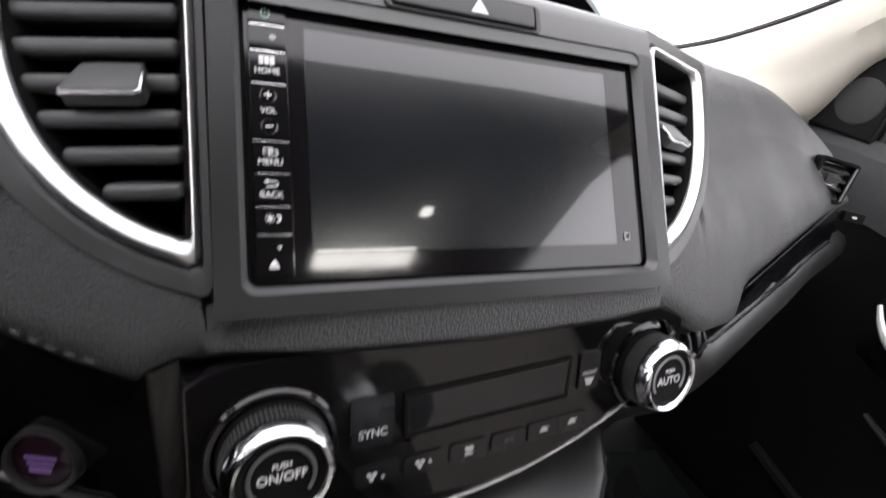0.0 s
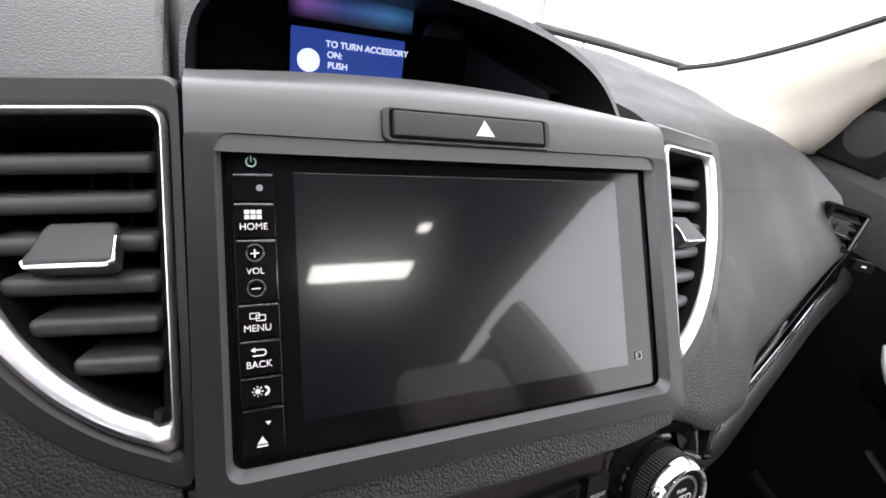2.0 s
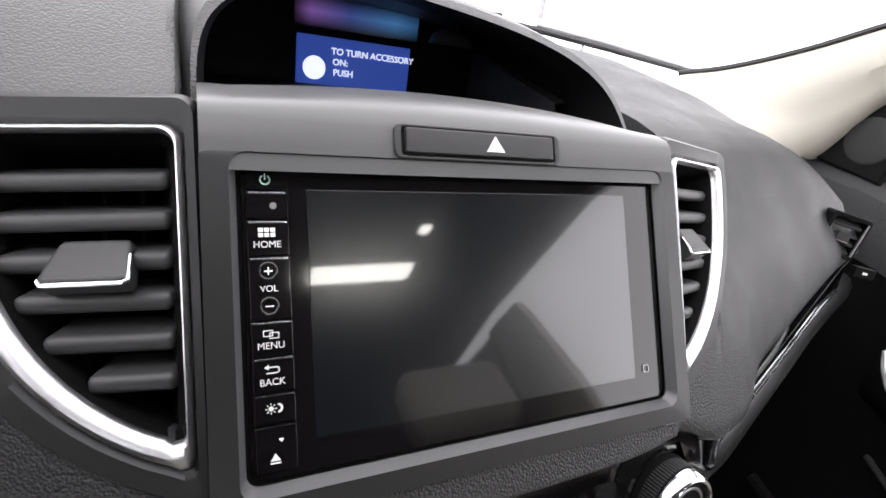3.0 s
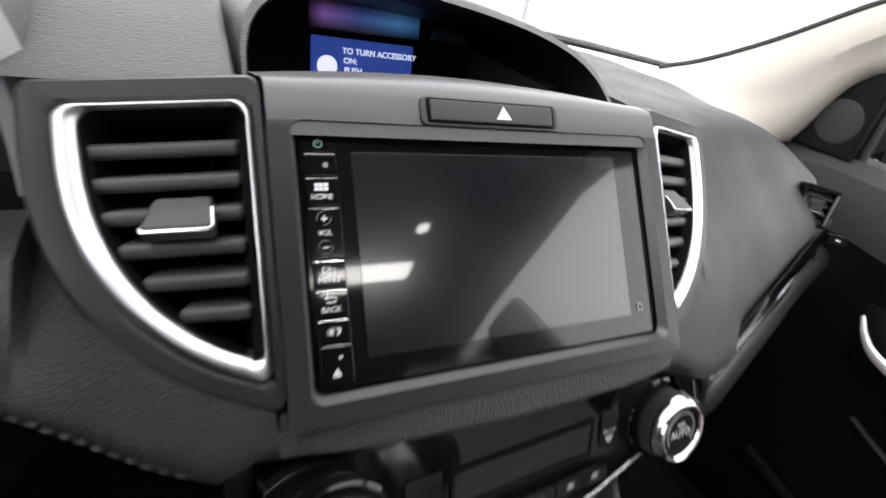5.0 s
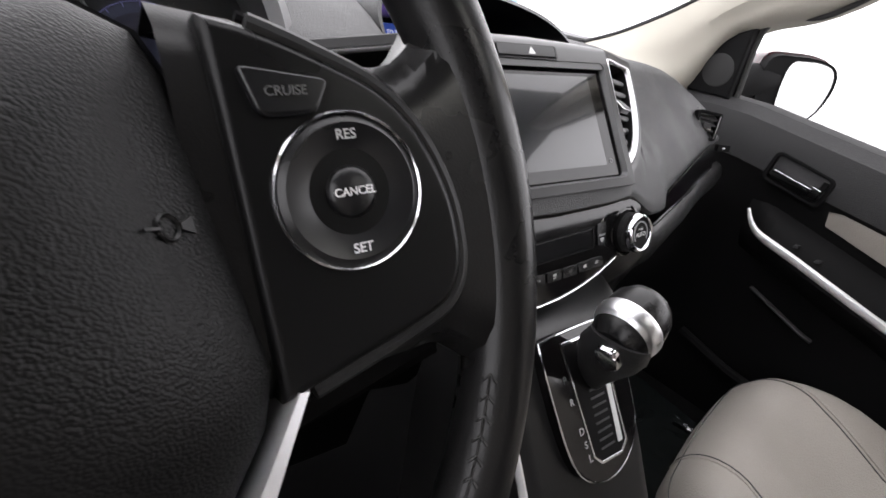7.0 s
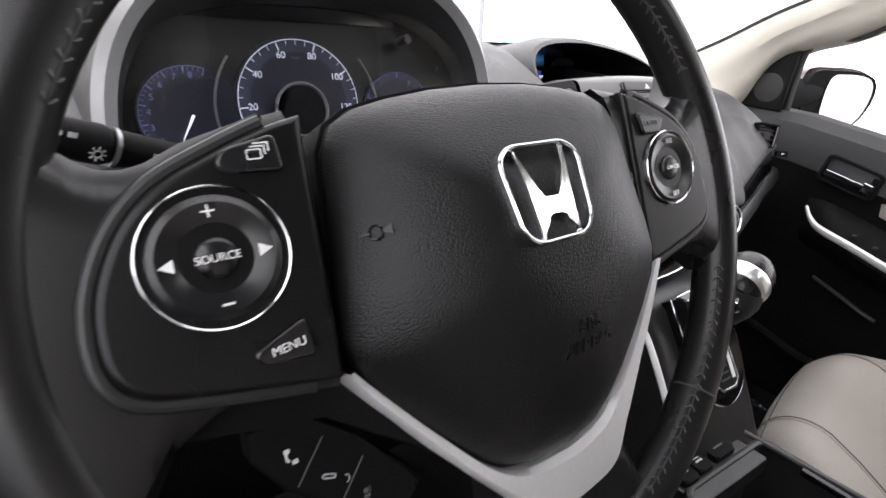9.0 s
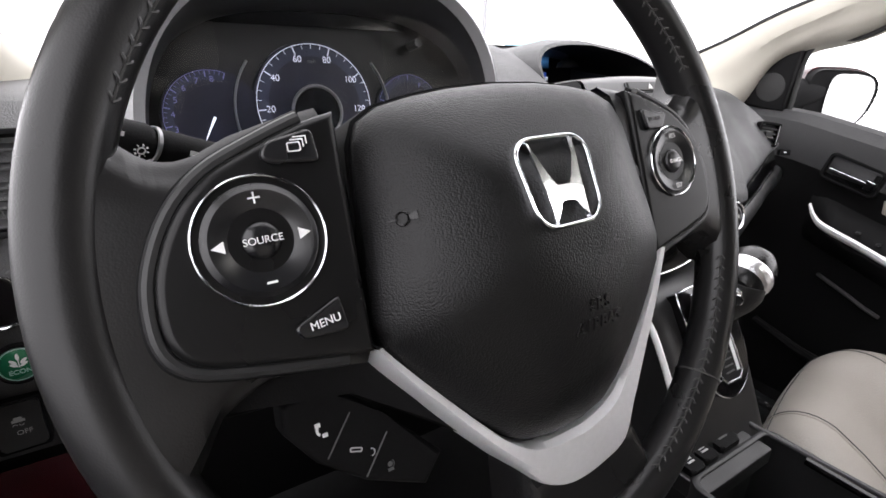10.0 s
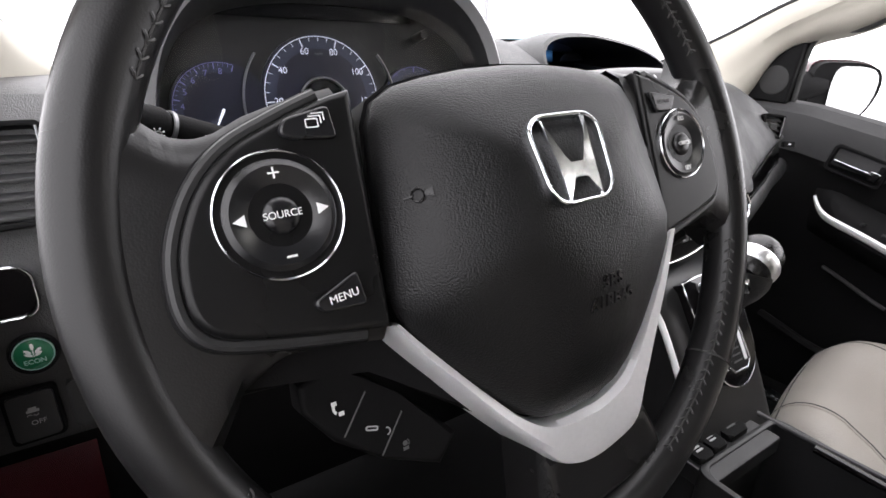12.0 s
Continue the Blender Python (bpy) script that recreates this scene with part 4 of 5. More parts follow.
rows = []
outer, inner = [[(v.x, v.y) for v in smooth_path([(x, y, 0) for x, y in o], 5)] for o in (outer, inner)]
for (xo, yo), (xi, yi) in zip(outer, inner):
    rows.append([(xo, yo, -0.03), (xo, yo, spoke_w(yo) - 0.010), (blend(xo, xi, 0.10), blend(yo, yi, 0.10), spoke_w(yo) - 0.003), (blend(xo, xi, 0.35), blend(yo, yi, 0.35), spoke_w(yo)), (blend(xo, xi, 0.9), blend(yo, yi, 0.9), spoke_w(yi) - 0.001), (xi, yi, spoke_w(yi) - 0.004), (xi, yi, -0.03)])
part("lower_spoke", loft(rows), SPOKE, wheel, "satin silver lower spoke")
part("spoke_foot", slab([(-0.016, -0.112), (-0.022, -0.158), (0.072, -0.150), (0.057, -0.108), (0.043, -0.126), (0.006, -0.129)], -0.028, 0.004, 0.008, 4), LEATHER, wheel)
part("hub_back", put(lathe([(0.0, -0.02), (0.066, -0.02), (0.070, -0.03), (0.060, -0.09), (0.055, -0.15)], 40), at(0, -0.012)), BLACK, wheel)
part("spoke_back", slab([(-0.150, 0.040), (-0.150, -0.045), (-0.080, -0.050), (0.0, -0.12), (0.080, -0.050), (0.150, -0.045), (0.150, 0.040)], -0.045, -0.018, 0.004), BLACK, wheel)
pod = part("phone_switch_pod", slab([(-0.103, -0.060), (-0.104, -0.072), (-0.093, -0.089), (-0.073, -0.106), (-0.046, -0.120), (-0.034, -0.108), (-0.060, -0.078), (-0.084, -0.055)], -0.045, -0.028, 0.003, 3), BLACK, wheel, "black telephone switches")
pod.matrix_basis = Matrix.Translation((-0.0065, 0.0070, 0))
part("handset_symbol", put(merge(put(lathe([(0.0022, 0), (0.0034, 0)], 14, 1.7, 2.3), at(0, 0)), put(box(-0.0012, 0.0012, -0.0009, 0.0009, 0, 0.0002), at(-0.0022, 0.0023)), put(box(-0.0012, 0.0012, -0.0009, 0.0009, 0, 0.0002), at(0.0002, -0.0028))), at(-0.0880, -0.0745, -0.0276)), WHITE, pod)
part("hang_up_symbol", merge(put(ring(rounded(0.006, 0.0022, 0.0009), rounded(0.0046, 0.0010, 0.0004), 0, 0.0002), at(-0.0760, -0.0890, -0.0276, -20)), put(lathe([(0.0014, 0), (0.0020, 0)], 12, math.pi, -1.6), at(-0.0695, -0.0930, -0.0276))), DIMWHITE, pod)
part("voice_symbol", merge(put(lathe([(0, 0), (0.0013, 0)], 12), at(-0.0620, -0.1020, -0.0276)), put(lathe([(0.0018, 0), (0.0022, 0)], 12, 1.6, -0.8), at(-0.0620, -0.1020, -0.0276)), box(-0.0634, -0.0606, -0.1052, -0.1038, -0.0278, -0.0275)), DIMGREY, pod)
for x, y, turn in ((-0.0820, -0.0800, 50), (-0.0670, -0.0950, 50)):
    part("key_gap", put(box(-0.0105, 0.0105, -0.0003, 0.0003, -0.0282, -0.0276), at(x, y, 0, turn)), DIMGREY, pod)

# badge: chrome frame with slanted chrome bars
BADGE = at(-0.0022, 0.0170, 0.0412) @ Matrix.Rotation(radians(-11), 4, "X")


def tapered(outline):
    """Narrower towards the foot."""
    return [(x * (1 + 4.5 * y), y) for x, y in outline]


badge_o, badge_i = tapered(rounded(0.0370, 0.0370, 0.0095, 7)), tapered(rounded(0.0338, 0.0338, 0.0080, 7))
badge = part("badge", put(ring(badge_o, badge_i, -0.004, 0.0030, 0.0009, 3), BADGE), CHROME, wheel, "chrome badge")
half = [(0.0026, -0.0072), (0.0050, -0.0084), (0.0064, -0.0112), (0.0071, -0.0166), (0.0100, -0.0166), (0.0096, -0.0020), (0.0109, 0.0080), (0.0131, 0.0166), (0.0106, 0.0166), (0.0084, 0.0080), (0.0066, 0.0010), (0.0040, -0.0034)]
part("badge_bar", put(slab(half + [(-x, y) for x, y in half[::-1]], -0.004, 0.0030, 0.0013, 1), BADGE), CHROME, badge)


def bag_z(x, y):
    """The height of the airbag cover over the wheel's plane."""
    best = 0.0
    for (ax, ay), (bx, by) in zip(bag, bag[1:] + bag[:1]):
        den = ax * by - ay * bx
        u, v = (x * by - y * bx) / den, (ax * y - ay * x) / den
        if u >= -1e-9 and v >= -1e-9:
            best = max(best, u + v)
    return bag_height(best) - 0.08 * max(y - 0.01, -0.02)


def on_bag(x, y, lift=0.0):
    e = 0.004
    nx, ny = (bag_z(x - e, y) - bag_z(x + e, y)) / (2 * e), (bag_z(x, y - e) - bag_z(x, y + e)) / (2 * e)
    n = Vector((nx, ny, 1)).normalized()
    return Matrix.Translation(Vector((x, y, bag_z(x, y))) + n * lift) @ Vector((0, 0, 1)).rotation_difference(n).to_matrix().to_4x4()


for word, y in (("SRS", -0.0345), ("AIRBAG", -0.0425)):
    for k, letter in enumerate(word):
        part("moulded_letter", text_mesh(letter, 0.0074, on_bag(0.0075 + (k - (len(word) - 1) / 2) * 0.0044, y, 0.0003), depth=0.0005, bold=0.00015), LEATHER, wheel)
for s in (-1, 1):
    part("horn_mark", put(merge(put(lathe([(0.0020, 0), (0.0026, 0.0004), (0.0030, 0)], 16), at(0, 0)), box(-0.0058, -0.0022, -0.0003, 0.0003, -0.0004, 0.0004), slab([(0.0028, 0.0006), (0.0062, 0.0018), (0.0062, -0.0018), (0.0028, -0.0006)][::-1], -0.0004, 0.0004)), on_bag(SHIFT + s * 0.0665, 0.0146, 0.0003)), LEATHER, wheel)

# ---- stalks ----
def stalk(tip, root, name, label, girth=1.0):
    t = thing(name, frame_of(tip, Vector(root) - Vector(tip), (0, 0, 1)), label, "stalk")
    L = (Vector(root) - Vector(tip)).length
    X = Matrix.Rotation(radians(90), 4, "Y") @ Matrix.Diagonal((girth, girth, 1, 1))
    part("end_knob", put(lathe([(0, -0.001), (0.0085, 0.0), (0.0105, 0.003), (0.0110, 0.022), (0.0095, 0.025), (0, 0.025)], 28), X), BLACK, t)
    part("ring", put(lathe([(0.0098, 0.0255), (0.0108, 0.0258), (0.0108, 0.0274), (0.0095, 0.0278)], 28), X), STEEL, t)
    part("arm", put(lathe([(0.0088, 0.027), (0.0100, 0.030), (0.0098, 0.060), (0.0080, 0.075), (0.0070, L)], 24), X), BLACK, t)
    for q in range(2):
        part("mark", put(box(-0.0018, 0.0018, -0.0012, 0.0012, 0.0090 * girth, 0.0103 * girth), at(0.042 + 0.009 * q, 0)), DIMWHITE, t)
        part("mark", box(0.003 + 0.005 * q, 0.006 + 0.005 * q, 0.0010, 0.0030, 0.0090 * girth, 0.0110 * girth), DIMWHITE, t)
    rays = [put(box(0.0022, 0.0031, -0.0002, 0.0002, -0.0004, 0.0006), Matrix.Rotation(radians(45 * k), 4, "Z")) for k in range(8)]
    part("lamp_symbol", put(merge(lathe([(0.0013, 0.0), (0.0013, 0.0005), (0.0018, 0.0005), (0.0018, 0.0)], 16), *rays), at(0.0190, -0.0044 * girth, 0.0101 * girth) @ Matrix.Rotation(radians(22), 4, "X")), DIMWHITE, t)
    return t


stalk((-0.521, -0.120, 1.0550), (-0.425, -0.085, 1.0190), "light_stalk", "black light and indicator stalk with white symbols behind the wheel", 0.78)
stalk((-0.182, -0.085, 1.034), (-0.330, -0.075, 1.020), "wiper_stalk", "black wiper stalk with a ringed end knob behind the wheel")

# ---- instrument cluster ----
CLUSTER = frame_of((-0.3603, 0.0786, 1.0476), (1, 0, 0), (0, 0.22, 1))
cluster = thing("instrument_cluster", CLUSTER, "dark instrument cluster with blue-lit dials under a deep hood", "instrument cluster")


def visor(k, n=40):
    a = math.pi * k / n
    c, s = math.cos(a), math.sin(a)
    return -math.copysign(abs(c) ** 0.75, c), s ** 0.62


part("face", slab([(0.019 + 0.1515 * visor(k)[0], -0.040 + 0.116 * visor(k)[1]) for k in range(41)][::-1], -0.02, -0.006), BEZEL, cluster)


def dial(cx, cy, R, label_r, numbers, size, ticks, arc, lit=GAUGEWHITE):
    d = part("dial", put(lathe([(0, 0.0), (R * 1.05, 0.0), (R * 1.06, -0.004)], 56), at(cx, cy, -0.002)), DIAL, cluster, "dark dial face")
    a0, a1 = radians(arc[0]), radians(arc[1])
    part("blue_arc", put(lathe([(R * 0.992, 0.0), (R * 1.0, 0.0003), (R * 1.006, 0.0)], 60, a1 - a0, a0), at(cx, cy, -0.0010)), lit, d)
    part("blue_glow", put(lathe([(R * 0.80, 0.0), (R * 0.97, 0.0)], 60, a1 - a0, a0), at(cx, cy, -0.0016)), GAUGEBLUE, d)
    marks = []
    for k in range(ticks + 1):
        a = a1 - (a1 - a0) * k / ticks
        long = k % 4 == 0
        marks.append(put(box(R * (0.86 if long else 0.92), R * 0.985, -0.00045 if long else -0.0002, 0.00045 if long else 0.0002, 0, 0.0003), at(cx, cy, -0.0012) @ Matrix.Rotation(a, 4, "Z")))
    part("ticks", merge(*marks), lit, d)
    for word, deg in numbers:
        part("numeral", text_mesh(word, size, at(cx + label_r * math.cos(radians(deg)), cy + label_r * math.sin(radians(deg)), -0.0010)), lit, d)
    return d


speedo = dial(0.006, -0.006, 0.0515, 0.0405, [(w, 222 - 38 * k) for k, w in enumerate(("0", "20", "40", "60", "80", "100", "120"))], 0.0078, 24, (-6, 222))
part("legend", text_mesh("mph", 0.0042, at(0.006, 0.031, -0.001)), DIMGREY, speedo)
part("centre_ring", put(lathe([(0.0205, 0.0), (0.0215, 0.003), (0.0225, 0.003), (0.0235, 0.0)], 48), at(0.006, -0.012)), STEEL, speedo)
part("odometer_window", put(lathe([(0, 0.0), (0.0205, 0.0)], 40), at(0.006, -0.012, 0.0002)), SMOKE, speedo)
for s in (-1, 1):
    part("bright_arc", put(lathe([(0.0685, 0.0), (0.0692, 0.003), (0.0700, 0.003), (0.0706, 0.0)], 30, 0.9, math.pi / 2 - 0.45 - s * 1.37), at(0.006, -0.012)), STEEL, cluster)
dial(-0.080, -0.014, 0.0370, 0.0300, [(str(k), 262 - 22 * k) for k in range(0, 9)], 0.0066, 32, (70, 262), GAUGEDIM)
dial(0.100, -0.014, 0.0340, 0.0270, [("F", 62), ("E", 150)], 0.0062, 8, (20, 160), GAUGEDIM)
part("upper_display", box(-0.085, 0.102, 0.060, 0.092, -0.004, -0.003), SMOKE, cluster)
part("reset_knob", put(lathe([(0, 0.018), (0.0038, 0.0175), (0.0042, 0.015), (0.0042, 0.0)], 20), at(0.105, 0.046)), SATIN, cluster)
lens = part("lens", put(slab([(0.019 + 0.147 * visor(k)[0], -0.040 + 0.110 * visor(k)[1]) for k in range(41)][::-1], 0.0, 0.001), at(0, 0, 0.020) @ Matrix.Rotation(radians(9), 4, "X")), COVER, cluster, "clear cover")
lens.visible_shadow = False
part("needle", put(slab([(-0.001, 0), (0, 0.026), (0.001, 0)][::-1], 0.0, 0.001), at(-0.080, -0.014, 0.001, 152)), LIT, cluster)
part("warning_lamp", put(lathe([(0, 0.0005), (0.0022, 0.0004), (0.0026, 0)], 14), at(0.1328, 0.0615)), DIMWHITE, cluster)


def visor_row(k):
    x, s = visor(k)
    u = s ** 1.29
    X, Zt = -0.338 + 0.154 * x, 1.006 + 0.140 * u
    return [(-0.338 + 0.150 * x, 0.096, 1.004 + 0.114 * s), (-0.338 + 0.151 * x, 0.07, 1.005 + 0.126 * u), (X, 0.050, Zt), (-0.338 + 0.1615 * x, 0.044, Zt + 0.007 * s), (-0.338 + 0.169 * x, 0.052, Zt + 0.010 * s), (-0.338 + 0.180 * x, 0.10, Zt + 0.008 * s), (-0.338 + 0.215 * x, 0.25, 1.03 + 0.080 * s), (-0.338 + 0.25 * x, 0.42, 1.02 + 0.050 * s)]


part("hood_inside", put(loft([visor_row(k)[:3] for k in range(41)]), CLUSTER.inverted()), SATIN, cluster)
part("hood_lip", put(loft([visor_row(k)[2:5] for k in range(41)]), CLUSTER.inverted()), LIPGREY, cluster, "satin grey hood lip")
part("hood_top", put(loft([visor_row(k)[4:] for k in range(41)]), CLUSTER.inverted()), PAD_LIT, cluster)
part("lower_shelf", put(loft([[(x, 0.09, 1.005), (x, 0.03, 1.000), (x, -0.06, 0.995)] for x in stations(-0.50, -0.245, 8)]), CLUSTER.inverted()), BLACK, cluster)

# ---- driver's end: side vent and switches ----
def louvre(m, w, h, n, label, flip=1):
    v = thing("side_vent", m, label, "air vent", "side air vents")
    part("frame", ring(rounded(w + 0.008, h + 0.008, 0.004), rounded(w, h, 0.003), -0.014, 0.003, 0.0012), BLACK, v)
    part("bright_edge", box(flip * (w / 2 + 0.0008) - 0.0008, flip * (w / 2 + 0.0008) + 0.0008, -h / 2, h / 2, 0.0, 0.0038, 0.0005), STEEL, v)
    part("duct", box(-w / 2, w / 2, -h / 2, h / 2, -0.03, -0.024), BLACK, v)
    for k in range(n):
        y = h / 2 - h * (k + 0.6) / n
        part("slat", put(box(-w / 2, w / 2, -0.0014, 0.0014, -0.008, 0.006, 0.001), at(0, y, -0.006) @ Matrix.Rotation(radians(25), 4, "X")), SLAT, v)
    t = part("tab", box(-0.006, 0.006, -0.005, 0.004, -0.004, 0.004, 0.001), SATIN, v)
    part("tab_edge", box(-0.0062, 0.0062, -0.0056, -0.0044, -0.002, 0.0045, 0.0004), CHROME, t)
    return v


louvre(frame_of((-0.605, 0.046, 1.000), (1, 0.1, 0), (0, 0.3, 1)), 0.085, 0.062, 5, "black louvred side vent with a chrome-edged tab at the dash end")
louvre(frame_of((0.455, 0.080, 0.972), (0.75, -0.62, -0.1), (-0.05, 0.25, 1)), 0.028, 0.033, 4, "small black side vent with a bright edge beside the passenger door")
lock = thing("vent_dial", frame_of((0.476, 0.055, 0.943), (0.75, -0.62, 0), (0, 0.25, 1)), "small black dial with a white mark under the side vent", "dial")
part("wheel", box(-0.009, 0.009, -0.005, 0.005, -0.01, 0.001, 0.001), BLACK, lock)
part("mark", box(-0.002, 0.002, -0.001, 0.001, 0.001, 0.0014), WHITE, lock)
pocket = thing("coin_tray", frame_of((-0.628, 0.040, 0.922), (1, 0, 0), (0, 0.1, 1)), "gloss trim plate with a chrome edge under the side vent", "trim plate")
part("plate", slab(rounded(0.085, 0.034, 0.010), -0.01, 0.002, 0.001), GLOSS, pocket)
part("chrome_edge", ring(rounded(0.090, 0.039, 0.012), rounded(0.085, 0.034, 0.010), -0.006, 0.004, 0.001), CHROME, pocket)
eco = thing("econ_button", frame_of((-0.5945, 0.036, 0.876), (1, 0.05, 0), (0, 0.1, 1)), "round green economy button with white leaf and word", "button")
part("ring", lathe([(0.0128, 0.0), (0.0131, 0.004), (0.0145, 0.004), (0.0154, 0.0)], 40), BLACK, eco)
ecap = part("cap", lathe([(0, 0.0045), (0.009, 0.0042), (0.0121, 0.003), (0.0128, 0.0)], 36), ECO, eco)
part("rim_line", lathe([(0.0113, 0.0036), (0.0118, 0.0038), (0.0123, 0.0030)], 36), GREENISH, ecap)
part("legend", text_mesh("ECON", 0.0047, at(0, -0.0050, 0.0046), bold=0.0001), GREENISH, ecap)
part("leaf_symbol", merge(*[put(lathe([(0, 0), (0.0016, 0)], 12), at(dx, dy, 0.0047) @ Matrix.Rotation(radians(tn), 4, "Z") @ Matrix.Diagonal((1.6, 0.7, 1, 1))) for dx, dy, tn in ((-0.0030, 0.0030, 140), (0.0030, 0.0030, 40), (-0.0028, 0.0005, 150), (0.0028, 0.0005, 30), (0, 0.0062, 90))], box(-0.0003, 0.0003, -0.0015, 0.006, 0.0046, 0.0048)), WHITE, ecap)
vsa = thing("stability_switch", frame_of((-0.607, 0.046, 0.820), (1, 0.05, 0), (0, 0.05, 1)), "black stability control switch with a white car symbol", "switch")
part("frame", ring(rounded(0.034, 0.044, 0.004), rounded(0.029, 0.039, 0.003), -0.008, 0.002, 0.001), BLACK, vsa)
vk = part("key", slab(rounded(0.0285, 0.0385, 0.003), -0.006, 0.003, 0.0012), SATIN, vsa)
part("legend", text_mesh("OFF", 0.0055, at(0.002, -0.005, 0.0032)), DIMWHITE, vk)
part("car_symbol", merge(box(-0.004, 0.004, 0.004, 0.0062, 0.003, 0.0032), box(-0.0025, 0.0025, 0.0062, 0.0082, 0.003, 0.0032), put(lathe([(0.0010, 0), (0.0016, 0)], 10, 3.1), at(-0.0025, 0.0012, 0.0031)), put(lathe([(0.0010, 0), (0.0016, 0)], 10, 3.1, 3.1), at(0.0015, 0.0022, 0.0031))), DIMWHITE, vk)
spare = thing("blank_switch", frame_of((-0.569, 0.048, 0.820), (1, 0.05, 0), (0, 0.05, 1)), "blank black switch plate beside the stability switch", "switch")
part("key", slab(rounded(0.030, 0.040, 0.003), -0.006, 0.002, 0.0012), SATIN, spare)

# ---- centre console and gear selector ----
console = thing("centre_console", None, "dark grey centre console with switches and cup holders", "console")
SPINE = [(-0.050, 0.862, 0.100, 0.106), (-0.076, 0.860, 0.090, 0.090), (-0.094, 0.857, 0.080, 0.070), (-0.106, 0.848, 0.076, 0.060), (-0.128, 0.811, 0.074, 0.058), (-0.153, 0.771, 0.074, 0.058), (-0.168, 0.738, 0.076, 0.060), (-0.180, 0.708, 0.080, 0.064), (-0.188, 0.690, 0.084, 0.068)]


def console_row(y, z, left, right):
    c = -0.002
    return [(c - left - 0.012, y + 0.02, z - 0.36), (c - left - 0.008, y + 0.005, z - 0.05), (c - left - 0.002, y, z - 0.010), (c - left + 0.004, y, z - 0.002), (c - left + 0.012, y, z), (c, y - 0.001, z + 0.002), (c + right - 0.010, y, z), (c + right - 0.003, y, z - 0.002), (c + right + 0.002, y, z - 0.009), (c + right + 0.006, y + 0.005, z - 0.05), (c + right + 0.010, y + 0.02, z - 0.36)]


part("upper_body", loft([console_row(*r) for r in SPINE]), CONSOLE, console)
part("side_strip", tube(smooth_path([(-0.082, -0.096, 0.846), (-0.081, -0.114, 0.828), (-0.081, -0.140, 0.788), (-0.081, -0.160, 0.752)], 6), [0.0035] * 19, 8, 0.6), SILVER, console, "satin silver edge strip")
part("tray", merge(ring(rounded(0.150, 0.56, 0.016), rounded(0.134, 0.545, 0.012), -0.12, 0.0, 0.003), slab(rounded(0.14, 0.55, 0.015), -0.12, -0.115)), CONSOLE, console, "console tray with cup holders").matrix_basis = Matrix.Translation((-0.030, -0.470, 0.714))
part("console_side", box(-0.095, 0.058, -0.80, -0.16, 0.36, 0.60, 0.01), BLACK, console)
part("switch_plate", box(-0.100, 0.020, -0.212, -0.160, 0.690, 0.7115, 0.004), CONSOLE, console)
for x, y, w, word in ((-0.021, -0.174, 0.034, True), (-0.057, -0.176, 0.022, False), (-0.083, -0.178, 0.022, False)):
    k = part("switch", put(slab(rounded(w, 0.030, 0.004), 0, 0.010, 0.003, 3), Matrix.Translation((x, y, 0.7085))), BLACK, console)
    bars = [box(x - w * 0.22, x + w * 0.22, y - 0.001 + 0.004 * q, y + 0.001 + 0.004 * q, 0.7186, 0.7188) for q in range(-1, 3 if word else 1)]
    part("legend_bars", merge(*bars), DIMGREY if word else DIMWHITE, k)
part("inner_rail", tube([(0.024, -0.24, 0.716), (0.026, -0.40, 0.716), (0.026, -0.68, 0.714)], 0.0045, 8), GLOSS, console)
part("tray_edge_strip", tube([(0.034, -0.165, 0.712), (0.041, -0.30, 0.714), (0.043, -0.68, 0.712)], 0.0030, 8), SATIN, console)
part("cup_rim", put(ring(rounded(0.092, 0.092, 0.03), rounded(0.080, 0.080, 0.025), -0.01, 0.0, 0.003), Matrix.Translation((-0.032, -0.37, 0.708))), STEEL, console)

GATE = frame_of((0.002, -0.1305, 0.8095), (1, 0.06, -0.06), (-0.08, 0.53, 0.85))
gear = thing("gear_selector", GATE, "gear lever with leather knob and silver collar in gloss gate", "gear lever")
plate = curve_round([(-0.050, 0.046), (-0.044, 0.055), (0.0, 0.058), (0.040, 0.057), (0.047, 0.048), (0.049, 0.0), (0.047, -0.032), (0.034, -0.052), (0.012, -0.063), (-0.012, -0.063), (-0.034, -0.050), (-0.044, -0.020)], 4)
gp = part("gate_plate", slab(plate if plate[0][0] < 0 and plate[4][1] < plate[0][1] else plate[::-1], -0.010, 0.0062, 0.0015), GLOSS, gear, "gloss black gate plate")
part("chrome_edge", tube([(x * 1.012, y * 1.012, 0.0052) for x, y in plate], 0.0009, 6, close=True), CHROME, gp)
slot_o = [(-0.028, 0.050), (0.018, 0.051), (0.025, 0.045), (0.029, -0.044), (0.019, -0.052), (-0.009, -0.051), (-0.017, -0.043)]
slot_i = [(-0.0255, 0.0475), (0.017, 0.0485), (0.0225, 0.044), (0.0265, -0.043), (0.018, -0.0495), (-0.008, -0.0485), (-0.0150, -0.042)]
part("slot_rim", ring(slot_o[::-1], slot_i[::-1], 0.004, 0.0072, 0.0005), CHROME, gp)
part("slot", slab(slot_i[::-1], 0.004, 0.0066), BLACK, gp)
part("slide_strip", box(0.0165, 0.0225, -0.042, 0.022, 0.0064, 0.0074, 0.0005), SILVER, gp)
part("gate_teeth", merge(*[box(-0.006, 0.012, y - 0.0008, y + 0.0008, 0.0062, 0.0072) for y in stations(-0.040, 0.020, 9)]), SLAT, gp)
